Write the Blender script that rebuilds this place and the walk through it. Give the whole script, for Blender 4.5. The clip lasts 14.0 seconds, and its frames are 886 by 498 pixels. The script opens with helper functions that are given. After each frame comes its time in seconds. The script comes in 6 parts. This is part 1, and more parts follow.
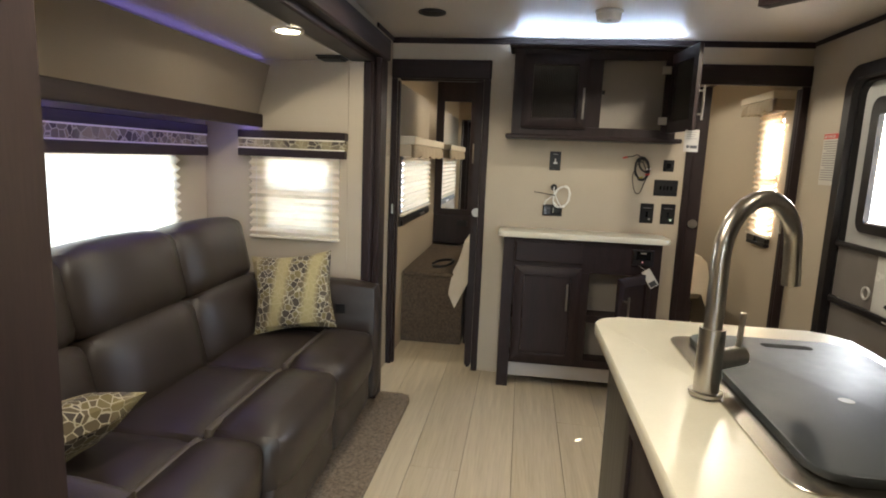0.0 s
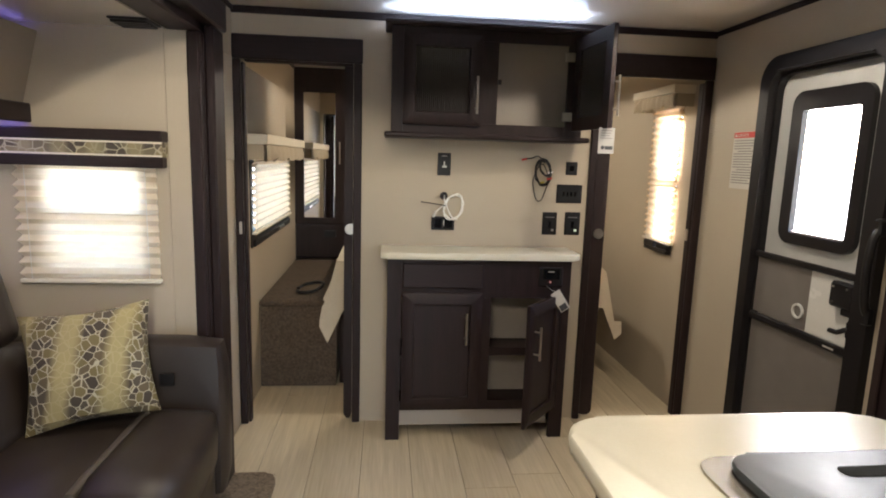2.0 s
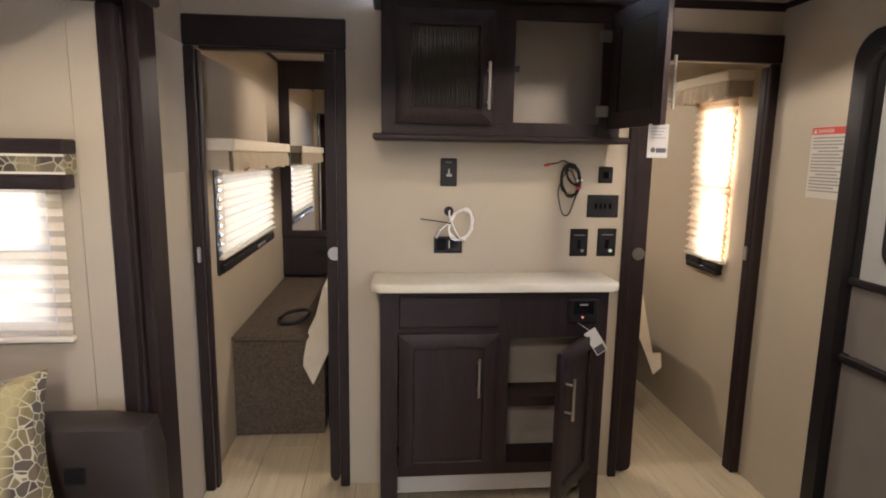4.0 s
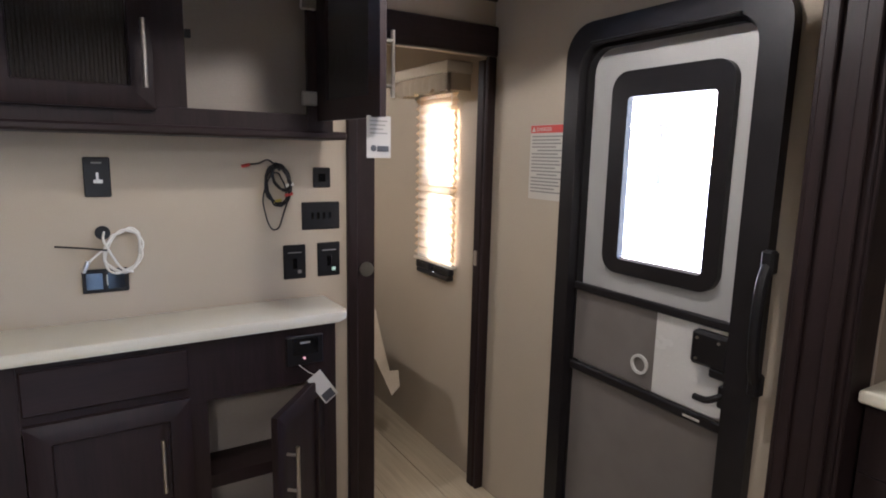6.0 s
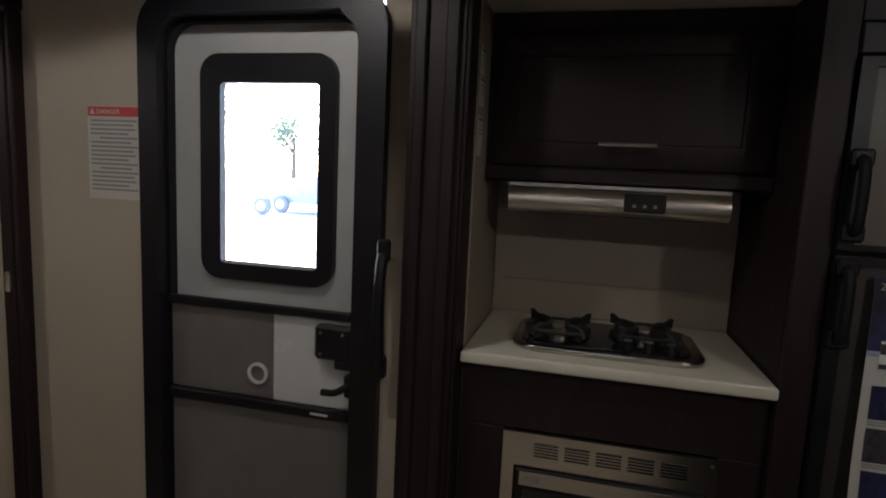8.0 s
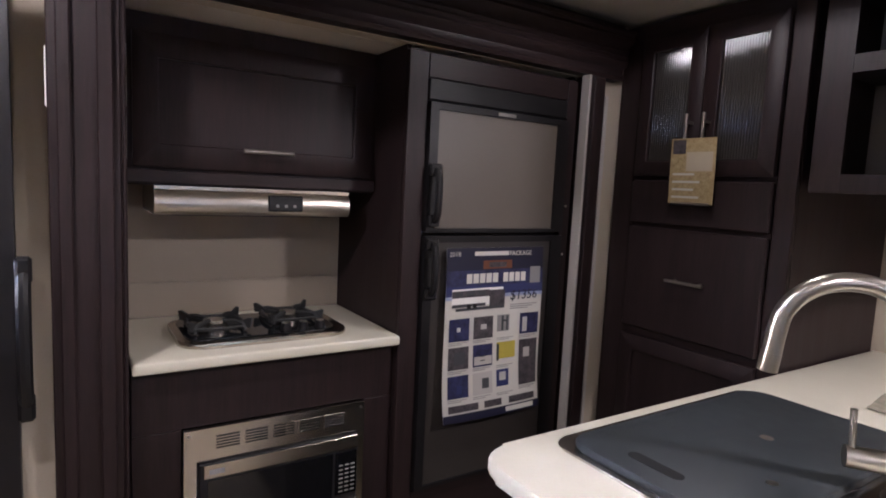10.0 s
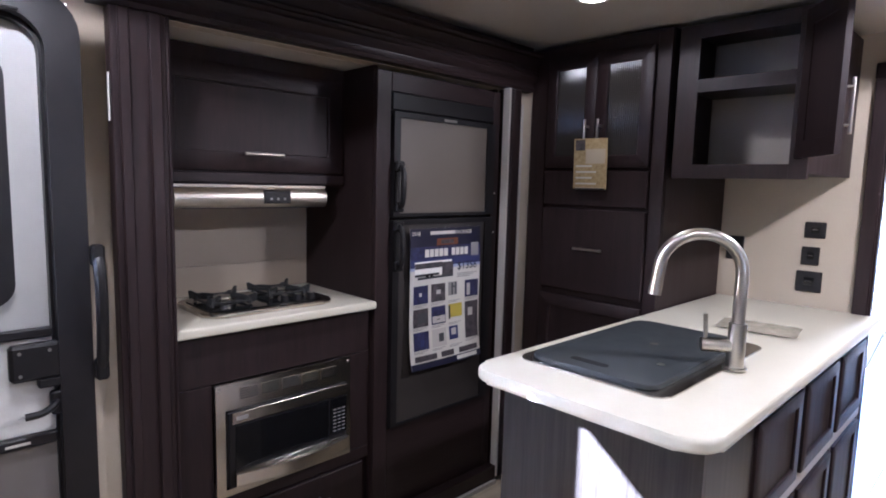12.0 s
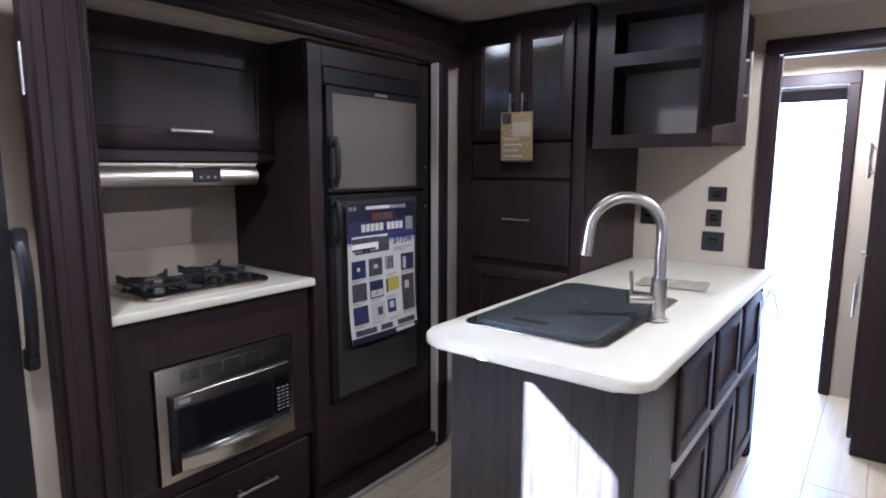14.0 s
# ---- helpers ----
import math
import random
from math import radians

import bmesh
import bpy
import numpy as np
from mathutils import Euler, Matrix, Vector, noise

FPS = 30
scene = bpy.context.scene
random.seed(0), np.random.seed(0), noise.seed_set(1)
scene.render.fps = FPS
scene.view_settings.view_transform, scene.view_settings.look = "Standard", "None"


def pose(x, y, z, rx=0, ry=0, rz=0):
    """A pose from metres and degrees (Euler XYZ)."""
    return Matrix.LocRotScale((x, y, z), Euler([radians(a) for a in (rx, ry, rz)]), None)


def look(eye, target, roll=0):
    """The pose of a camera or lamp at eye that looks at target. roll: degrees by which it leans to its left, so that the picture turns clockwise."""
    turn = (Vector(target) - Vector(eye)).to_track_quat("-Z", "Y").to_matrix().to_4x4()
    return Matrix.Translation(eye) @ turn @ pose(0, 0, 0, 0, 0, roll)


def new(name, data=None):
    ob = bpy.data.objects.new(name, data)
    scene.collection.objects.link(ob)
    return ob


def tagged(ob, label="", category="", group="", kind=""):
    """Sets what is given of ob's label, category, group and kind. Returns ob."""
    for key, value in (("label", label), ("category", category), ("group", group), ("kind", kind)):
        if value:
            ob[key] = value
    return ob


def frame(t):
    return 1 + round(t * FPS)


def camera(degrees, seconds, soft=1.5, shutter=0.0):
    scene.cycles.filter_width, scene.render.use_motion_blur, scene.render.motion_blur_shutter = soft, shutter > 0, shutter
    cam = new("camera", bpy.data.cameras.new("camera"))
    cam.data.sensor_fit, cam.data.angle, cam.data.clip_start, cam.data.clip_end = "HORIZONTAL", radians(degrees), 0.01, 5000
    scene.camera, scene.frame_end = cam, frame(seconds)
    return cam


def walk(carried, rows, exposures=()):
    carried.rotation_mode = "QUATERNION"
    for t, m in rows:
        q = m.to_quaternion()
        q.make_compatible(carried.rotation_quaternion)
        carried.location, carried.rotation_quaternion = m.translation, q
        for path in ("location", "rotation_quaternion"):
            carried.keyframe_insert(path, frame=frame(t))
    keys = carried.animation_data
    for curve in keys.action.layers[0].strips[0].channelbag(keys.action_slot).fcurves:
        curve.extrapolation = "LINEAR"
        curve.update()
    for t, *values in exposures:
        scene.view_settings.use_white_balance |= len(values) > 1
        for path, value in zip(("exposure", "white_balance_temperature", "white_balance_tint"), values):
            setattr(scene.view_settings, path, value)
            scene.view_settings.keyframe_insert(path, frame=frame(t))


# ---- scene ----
cam = camera(75.4, 14.0, soft=1.9)
PATH = [
    (0, (0.717, 0.575, 1.302), (0.463, 2.471, 0.998), 2.3),
    (0.5, (0.671, 0.709, 1.318), (0.84, 2.617, 1.027), 2.9),
    (1, (0.654, 0.915, 1.31), (0.837, 2.821, 1.014), 2.4),
    (1.5, (0.633, 1.077, 1.329), (0.81, 2.983, 1.024), 2.2),
    (2, (0.614, 1.218, 1.341), (0.811, 3.122, 1.036), 1.8),
    (2.5, (0.655, 1.311, 1.353), (0.81, 3.217, 1.044), 1.2),
    (5, (0.686, 2.001, 1.377), (0.93, 3.897, 1.06), -0.1),
    (5.5, (0.806, 2.078, 1.379), (1.379, 3.902, 1.06), 0.5),
    (6, (0.876, 2.173, 1.389), (1.88, 3.801, 1.075), 1.2),
    (6.5, (0.888, 2.183, 1.406), (2.219, 3.555, 1.09), 1.7),
    (7, (0.83, 2.29, 1.39), (2.467, 3.287, 1.11), 2.5),
    (7.5, (0.798, 2.392, 1.363), (2.592, 3.078, 1.104), 2.8),
    (8, (0.872, 2.408, 1.353), (2.739, 2.86, 1.105), 2.7),
    (8.5, (0.915, 2.39, 1.352), (2.837, 2.483, 1.118), 2.9),
    (9, (0.885, 2.51, 1.368), (2.758, 2.066, 1.144), 3.2),
    (11.3, (0.554, 3.081, 1.38), (2.021, 1.831, 1.177), 2.0),
    (11.5, (0.544, 3.137, 1.385), (1.995, 1.869, 1.173), 1.9),
    (12, (0.552, 3.237, 1.364), (1.933, 1.895, 1.146), 1.5),
    (12.5, (0.559, 3.29, 1.346), (1.861, 1.872, 1.114), 1.3),
    (13, (0.562, 3.3, 1.333), (1.792, 1.824, 1.079), 0.9),
    (13.5, (0.562, 3.306, 1.334), (1.748, 1.797, 1.063), 0.6),
    (14, (0.572, 3.316, 1.34), (1.743, 1.796, 1.06), 0.2),
]
EXPOSURES = [(0, 4.98, 6000, 9), (2.5, 5.08, 5950, 14), (5, 5.15, 5900, 20), (5.5, 5.0, 5550, 20), (6, 4.8, 5250, 19), (6.5, 4.55, 5150, 20), (7.5, 3.4, 5300, 15), (8, 3.52, 5250, 15), (8.5, 4.38, 4920, 16), (9, 4.85, 5150, 25), (11.5, 5.58, 4850, 25), (12.5, 5.58, 4650, 22), (14, 5.6, 4580, 20)]
walk(cam, [(t, look(eye, target, roll)) for t, eye, target, roll in PATH], EXPOSURES)

# ---- world, sun and lamps ----
world = bpy.data.worlds.new("sky")
scene.world = world
world.use_nodes = True
wn = world.node_tree.nodes
sky = wn.new("ShaderNodeTexSky")
sky.sky_type, sky.sun_disc = "NISHITA", False
SUN_DIR = Vector((-0.96, -1.0, -0.738)).normalized()
sky.sun_elevation = math.asin(-SUN_DIR.z)
sky.sun_rotation = math.atan2(-SUN_DIR.x, -SUN_DIR.y)
wn["Background"].inputs[1].default_value = 0.15
world.node_tree.links.new(sky.outputs[0], wn["Background"].inputs[0])
sun_data = bpy.data.lights.new("sun", "SUN")
sun_data.energy, sun_data.angle, sun_data.color = 4.5, radians(0.5), (1.0, 0.95, 0.87)
sun = new("sun", sun_data)
sun.matrix_world = look((6, 8, 6), Vector((6, 8, 6)) + SUN_DIR)


# ---- materials ----
def nodes_of(name):
    m = bpy.data.materials.new(name)
    m.use_nodes = True
    t = m.node_tree
    return m, t, t.nodes, t.links, t.nodes["Principled BSDF"]


def surface(name, a, b=None, rough=0.5, metal=0.0, scale=(8, 8, 8), fine=60.0, bump=0.1, dist=0.002, vary=0.0, rough_var=0.1, coat=0.0, spec=0.5):
    """A procedural surface: colour runs from a to b over a coarse noise, with a finer grain in it and in the relief."""
    m, t, n, l, p = nodes_of(name)
    b = b or tuple(min(1, c * 1.2) for c in a)
    co = n.new("ShaderNodeTexCoord")
    mp = n.new("ShaderNodeMapping")
    mp.inputs["Scale"].default_value = scale
    l.new(co.outputs["Object"], mp.inputs[0])
    n1 = n.new("ShaderNodeTexNoise")
    n1.inputs["Scale"].default_value, n1.inputs["Detail"].default_value = 1.0, 6
    n2 = n.new("ShaderNodeTexNoise")
    n2.inputs["Scale"].default_value, n2.inputs["Detail"].default_value = fine, 4
    l.new(mp.outputs[0], n1.inputs["Vector"])
    l.new(mp.outputs[0], n2.inputs["Vector"])
    mx = n.new("ShaderNodeMath")
    mx.operation = "MULTIPLY_ADD"
    mx.inputs[1].default_value = 0.45
    l.new(n2.outputs[0], mx.inputs[0])
    half = n.new("ShaderNodeMath")
    half.operation = "MULTIPLY"
    half.inputs[1].default_value = 0.6
    l.new(n1.outputs[0], half.inputs[0])
    l.new(half.outputs[0], mx.inputs[2])
    src = mx.outputs[0]
    if vary:
        oi = n.new("ShaderNodeObjectInfo")
        va = n.new("ShaderNodeMath")
        va.operation = "MULTIPLY_ADD"
        va.inputs[1].default_value = vary
        l.new(oi.outputs["Random"], va.inputs[0])
        l.new(src, va.inputs[2])
        src = va.outputs[0]
    ramp = n.new("ShaderNodeValToRGB")
    ramp.color_ramp.elements[0].position, ramp.color_ramp.elements[1].position = 0.3, 0.75 + vary
    ramp.color_ramp.elements[0].color, ramp.color_ramp.elements[1].color = (*a, 1), (*b, 1)
    l.new(src, ramp.inputs[0])
    l.new(ramp.outputs[0], p.inputs["Base Color"])
    rr = n.new("ShaderNodeMapRange")
    rr.inputs["To Min"].default_value, rr.inputs["To Max"].default_value = max(0.02, rough - rough_var), min(1, rough + rough_var)
    l.new(n1.outputs[0], rr.inputs["Value"])
    l.new(rr.outputs[0], p.inputs["Roughness"])
    p.inputs["Metallic"].default_value = metal
    p.inputs["Specular IOR Level"].default_value = spec
    p.inputs["Coat Weight"].default_value = coat
    if bump:
        bu = n.new("ShaderNodeBump")
        bu.inputs["Strength"].default_value, bu.inputs["Distance"].default_value = bump, dist
        l.new(n2.outputs[0], bu.inputs["Height"])
        l.new(bu.outputs[0], p.inputs["Normal"])
    return m


def glow(name, colour, strength):
    m, t, n, l, p = nodes_of(name)
    p.inputs["Base Color"].default_value = (0.8, 0.8, 0.8, 1)
    p.inputs["Emission Color"].default_value = (*colour, 1)
    p.inputs["Emission Strength"].default_value = strength
    return m


def thin_glass(name, clear=1.0):
    """A thin pane: nearly all light goes straight through, a little is mirrored."""
    m, t, n, l, p = nodes_of(name)
    tr, gl, mix = n.new("ShaderNodeBsdfTransparent"), n.new("ShaderNodeBsdfGlossy"), n.new("ShaderNodeMixShader")
    tr.inputs[0].default_value = (clear, clear, clear, 1)
    gl.inputs["Roughness"].default_value = 0.02
    mix.inputs[0].default_value = 0.06
    l.new(tr.outputs[0], mix.inputs[1])
    l.new(gl.outputs[0], mix.inputs[2])
    l.new(mix.outputs[0], n["Material Output"].inputs[0])
    return m


def plain(name, c, rough=0.5, metal=0.0):
    m, t, n, l, p = nodes_of(name)
    p.inputs["Base Color"].default_value = (*c, 1)
    p.inputs["Roughness"].default_value, p.inputs["Metallic"].default_value = rough, metal
    return m


WOOD = surface("espresso_wood", (0.0120, 0.0073, 0.0076), (0.0275, 0.0163, 0.0162), 0.5, scale=(30, 30, 2.2), fine=6, bump=0.12, dist=0.001, spec=0.24)
WOODH = surface("espresso_wood_level", (0.0120, 0.0073, 0.0076), (0.0275, 0.0163, 0.0162), 0.46, scale=(2.2, 2.2, 30), fine=6, bump=0.12, dist=0.001, spec=0.24)
LAMINATE = surface("streaked_laminate", (0.0098, 0.0080, 0.0072), (0.0430, 0.0370, 0.0320), 0.4, scale=(55, 55, 1.6), fine=4, bump=0.1, dist=0.001)
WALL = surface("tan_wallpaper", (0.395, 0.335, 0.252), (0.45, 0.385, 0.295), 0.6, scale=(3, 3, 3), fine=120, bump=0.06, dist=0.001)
# Wallpaper tan with the dimness of recess and soffit put into the colour.
WALL_SHADED = surface("shaded_tan", (0.26, 0.21, 0.158), (0.30, 0.245, 0.19), 0.6, scale=(3, 3, 3), fine=120, bump=0.06, dist=0.001)
CEIL = surface("ceiling_panel", (0.46, 0.41, 0.345), (0.52, 0.465, 0.40), 0.38, scale=(2, 6, 2), fine=40, bump=0.03, dist=0.001)
PLANK = surface("pale_plank", (0.40, 0.33, 0.22), (0.66, 0.57, 0.42), 0.34, scale=(26, 1.1, 26), fine=5, bump=0.05, dist=0.0005, vary=0.12, rough_var=0.04)
SEAM = plain("plank_seam", (0.22, 0.18, 0.125), 0.8)
COUNTER = surface("cream_countertop", (0.60, 0.56, 0.445), (0.66, 0.62, 0.505), 0.3, rough_var=0.02, scale=(14, 14, 14), fine=14, bump=0.02, dist=0.0005)
LEATHER = surface("charcoal_leather", (0.0190, 0.0128, 0.0098), (0.033, 0.0235, 0.0182), 0.42, scale=(10, 10, 10), fine=28, bump=0.25, dist=0.0015)
LEATHERT = surface("tan_piping_leather", (0.075, 0.064, 0.052), (0.10, 0.085, 0.07), 0.45, scale=(10, 10, 10), fine=28, bump=0.2, dist=0.0015)
STEEL = surface("brushed_steel", (0.47, 0.43, 0.375), (0.50, 0.46, 0.40), 0.24, 1.0, scale=(1.5, 1.5, 260), fine=3, bump=0.0, dist=0.0001, rough_var=0.01)
NICKEL = surface("brushed_nickel", (0.46, 0.43, 0.38), (0.55, 0.515, 0.46), 0.29, 1.0, scale=(60, 60, 6), fine=3, bump=0.0, dist=0.0003, rough_var=0.01)
SATIN = plain("satin_steel", (0.50, 0.455, 0.39), 0.30, 1.0)
BLACKP = surface("black_plastic", (0.007, 0.0062, 0.0068), (0.012, 0.0108, 0.0116), 0.42, scale=(20, 20, 20), fine=30, bump=0.05, dist=0.0005, spec=0.3)
BLACKG = plain("black_glass", (0.006, 0.006, 0.007), 0.08)
IRON = surface("cast_iron", (0.010, 0.010, 0.010), (0.022, 0.022, 0.022), 0.55, scale=(30, 30, 30), fine=20, bump=0.3, dist=0.001)
SLATE = surface("slate_sink_cover", (0.020, 0.0235, 0.026), (0.029, 0.034, 0.038), 0.52, scale=(20, 20, 20), fine=40, bump=0.15, dist=0.0006)
TRIMB = surface("dark_bronze_frame", (0.008, 0.007, 0.008), (0.014, 0.012, 0.013), 0.42, scale=(20, 20, 20), fine=20, bump=0.05, dist=0.0005, spec=0.3)
DOORG = surface("pebbled_door_skin", (0.36, 0.355, 0.34), (0.42, 0.415, 0.395), 0.5, scale=(10, 10, 10), fine=60, bump=0.2, dist=0.001)
SCREEN = surface("door_screen_mesh", (0.125, 0.11, 0.098), (0.165, 0.148, 0.134), 0.6, scale=(10, 10, 10), fine=150, bump=0.2, dist=0.001)
# Freezer taupe made darker: shade on the lower door is in the colour.
TAUPE_SHADED = surface("shaded_fridge_panel", (0.032, 0.027, 0.024), (0.039, 0.033, 0.030), 0.45, scale=(4, 4, 4), fine=60, bump=0.03, dist=0.0005)
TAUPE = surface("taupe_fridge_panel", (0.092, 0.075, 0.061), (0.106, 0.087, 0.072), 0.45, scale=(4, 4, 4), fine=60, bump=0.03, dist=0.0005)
WHITEP = plain("white_plastic", (0.75, 0.73, 0.69), 0.4)
CREAM = surface("cream_valance", (0.62, 0.56, 0.45), (0.70, 0.64, 0.53), 0.8, scale=(8, 8, 8), fine=60, bump=0.2, dist=0.001)
VALF = surface("tan_valance_fabric", (0.36, 0.30, 0.22), (0.46, 0.39, 0.29), 0.85, scale=(6, 6, 6), fine=80, bump=0.3, dist=0.001)
CARPET = surface("brown_carpet", (0.05, 0.034, 0.023), (0.20, 0.145, 0.10), 0.95, scale=(75, 75, 75), fine=6, bump=1.0, dist=0.01)
CARPETL = surface("tan_speckled_carpet", (0.11, 0.08, 0.055), (0.55, 0.43, 0.31), 0.95, scale=(75, 75, 75), fine=6, bump=1.0, dist=0.01)
QUILT = surface("beige_bedspread", (0.50, 0.43, 0.33), (0.60, 0.53, 0.42), 0.75, scale=(6, 6, 6), fine=20, bump=0.3, dist=0.003)
PAPER = surface("paper", (0.50, 0.475, 0.425), (0.55, 0.525, 0.47), 0.6, scale=(5, 5, 5), fine=60, bump=0.02, dist=0.0005)
INK = plain("dark_ink", (0.05, 0.05, 0.055), 0.6)
INKG = plain("grey_ink", (0.22, 0.21, 0.20), 0.6)
REDI = plain("red_ink", (0.50, 0.045, 0.03), 0.5)
BLUEI = plain("blue_ink", (0.030, 0.035, 0.11), 0.4)
NAVY = plain("navy_ink", (0.010, 0.010, 0.026), 0.4)
HAZE = surface("printed_haze", (0.16, 0.20, 0.42), (0.42, 0.45, 0.55), 0.4, scale=(20, 20, 20), fine=3, bump=0.0)
YELI = plain("yellow_ink", (0.38, 0.31, 0.04), 0.5)
ORANGE = plain("orange_ink", (0.12, 0.040, 0.015), 0.5)
TANI = surface("printed_tan", (0.20, 0.13, 0.05), (0.44, 0.35, 0.18), 0.5, scale=(60, 60, 60), fine=3, bump=0.0)
PHOTO = surface("printed_photo", (0.012, 0.011, 0.014), (0.10, 0.085, 0.09), 0.4, scale=(40, 40, 40), fine=3, bump=0.0)
PHOTOB = surface("printed_blue_photo", (0.008, 0.008, 0.02), (0.040, 0.042, 0.12), 0.4, scale=(30, 30, 30), fine=3, bump=0.0)
PIT = plain("dark_recess", (0.003, 0.003, 0.003), 0.95)
MIRROR = plain("mirror_silver", (0.85, 0.85, 0.84), 0.02, 1.0)
GLASS = thin_glass("clear_glass")
MESHW = thin_glass("insect_mesh", 0.80)
BACKING = surface("cabinet_lining", (0.36, 0.32, 0.27), (0.41, 0.365, 0.31), 0.6, scale=(3, 3, 3), fine=60, bump=0.05, dist=0.001)
SEAL = plain("grey_seal", (0.42, 0.39, 0.36), 0.5)
LEDW = glow("cool_led", (0.62, 0.76, 1.0), 2.2)
LEDP = glow("violet_led", (0.34, 0.28, 1.0), 0.07)
LEDV = glow("violet_led_low", (0.34, 0.28, 1.0), 0.45)
LENS = glow("warm_lamp_lens", (1.0, 0.82, 0.52), 0.9)
GREENL = glow("green_led", (0.1, 1.0, 0.3), 0.008)
REDL = glow("red_led", (1.0, 0.05, 0.03), 0.02)
EXT = surface("trailer_skin", (0.6, 0.6, 0.6), (0.66, 0.66, 0.66), 0.4, scale=(2, 2, 2), fine=30, bump=0.02)
GRAVEL = surface("pale_gravel", (0.36, 0.34, 0.30), (0.50, 0.47, 0.42), 0.9, scale=(3, 3, 3), fine=20, bump=0.6, dist=0.02)
# Foliage is paled: the outdoor glare is put into its colour.
LEAF = surface("glare_paled_foliage", (0.12, 0.15, 0.09), (0.22, 0.26, 0.16), 0.7, scale=(2, 2, 2), fine=6, bump=0.3, dist=0.02)
CARP = surface("silver_car_paint", (0.30, 0.31, 0.33), (0.33, 0.34, 0.36), 0.3, 0.2, scale=(2, 2, 2), fine=40, bump=0.0)
# Tyre black lifted to grey, with the same glare in the colour.
TYRE = plain("glare_paled_tyre", (0.20, 0.20, 0.20), 0.8)


REED = surface("reeded_glass", (0.022, 0.019, 0.017), (0.032, 0.028, 0.024), 0.10, scale=(8, 8, 8), fine=20, bump=0.02, dist=0.0005, rough_var=0.03)


def shade_cloth(name, passes, dark=(0.74, 0.64, 0.50), light=(0.84, 0.76, 0.62)):
    """Thin pleated shade: part of the daylight passes."""
    m, t, n, l, p = nodes_of(name)
    tr, mix, out = n.new("ShaderNodeBsdfTranslucent"), n.new("ShaderNodeMixShader"), n["Material Output"]
    co, no, ramp = n.new("ShaderNodeTexCoord"), n.new("ShaderNodeTexNoise"), n.new("ShaderNodeValToRGB")
    no.inputs["Scale"].default_value = 35
    l.new(co.outputs["Object"], no.inputs["Vector"])
    ramp.color_ramp.elements[0].color, ramp.color_ramp.elements[1].color = (*dark, 1), (*light, 1)
    l.new(no.outputs[0], ramp.inputs[0])
    l.new(ramp.outputs[0], tr.inputs[0])
    l.new(ramp.outputs[0], p.inputs["Base Color"])
    p.inputs["Roughness"].default_value = 0.8
    mix.inputs[0].default_value = passes
    l.new(p.outputs[0], mix.inputs[1])
    l.new(tr.outputs[0], mix.inputs[2])
    l.new(mix.outputs[0], out.inputs[0])
    return m


SHADE = shade_cloth("pleated_shade", 0.36)
LINED = shade_cloth("lined_pleated_shade", 0.08)
# Same cloth, warmer and more open: the sun's warmth is put into the colour.
SUNLIT = shade_cloth("sunlit_pleated_shade", 0.22, (0.74, 0.56, 0.36), (0.84, 0.68, 0.46))


def ringed(name, line, cells, band_col, scale, band_scale=5.0, most=0.75):
    """Printed cloth: rounded cells of uneven size in several browns, outlined pale, fading in broad plain bands."""
    m, t, n, l, p = nodes_of(name)
    co = n.new("ShaderNodeTexCoord")
    vo, ve = n.new("ShaderNodeTexVoronoi"), n.new("ShaderNodeTexVoronoi")
    ve.feature = "DISTANCE_TO_EDGE"
    for v in (vo, ve):
        v.inputs["Scale"].default_value = scale
        l.new(co.outputs["Object"], v.inputs["Vector"])
    cell = n.new("ShaderNodeValToRGB")
    cell.color_ramp.interpolation = "CONSTANT"
    for k, c in enumerate(cells):
        e = cell.color_ramp.elements[k] if k < 2 else cell.color_ramp.elements.new(k / len(cells))
        e.position, e.color = k / len(cells), (*c, 1)
    l.new(vo.outputs["Color"], cell.inputs[0])
    edge = n.new("ShaderNodeValToRGB")
    edge.color_ramp.elements[0].position, edge.color_ramp.elements[1].position = 0.03, 0.06
    l.new(ve.outputs["Distance"], edge.inputs[0])
    net = n.new("ShaderNodeMix")
    net.data_type = "RGBA"
    l.new(edge.outputs[0], net.inputs["Factor"])
    net.inputs["A"].default_value = (*line, 1)
    l.new(cell.outputs[0], net.inputs["B"])
    wv = n.new("ShaderNodeTexWave")
    wv.inputs["Scale"].default_value, wv.inputs["Distortion"].default_value, wv.inputs["Detail"].default_value = band_scale, 3.0, 1.0
    l.new(co.outputs["Object"], wv.inputs["Vector"])
    band = n.new("ShaderNodeMapRange")
    band.inputs["From Min"].default_value, band.inputs["From Max"].default_value, band.inputs["To Max"].default_value = 0.35, 0.9, most
    l.new(wv.outputs["Fac"], band.inputs["Value"])
    mix = n.new("ShaderNodeMix")
    mix.data_type = "RGBA"
    l.new(band.outputs[0], mix.inputs["Factor"])
    l.new(net.outputs["Result"], mix.inputs["A"])
    mix.inputs["B"].default_value = (*band_col, 1)
    l.new(mix.outputs["Result"], p.inputs["Base Color"])
    p.inputs["Roughness"].default_value = 0.8
    no, bu = n.new("ShaderNodeTexNoise"), n.new("ShaderNodeBump")
    no.inputs["Scale"].default_value = 400
    l.new(co.outputs["Object"], no.inputs["Vector"])
    bu.inputs["Strength"].default_value, bu.inputs["Distance"].default_value = 0.3, 0.001
    l.new(no.outputs[0], bu.inputs["Height"])
    l.new(bu.outputs[0], p.inputs["Normal"])
    return m


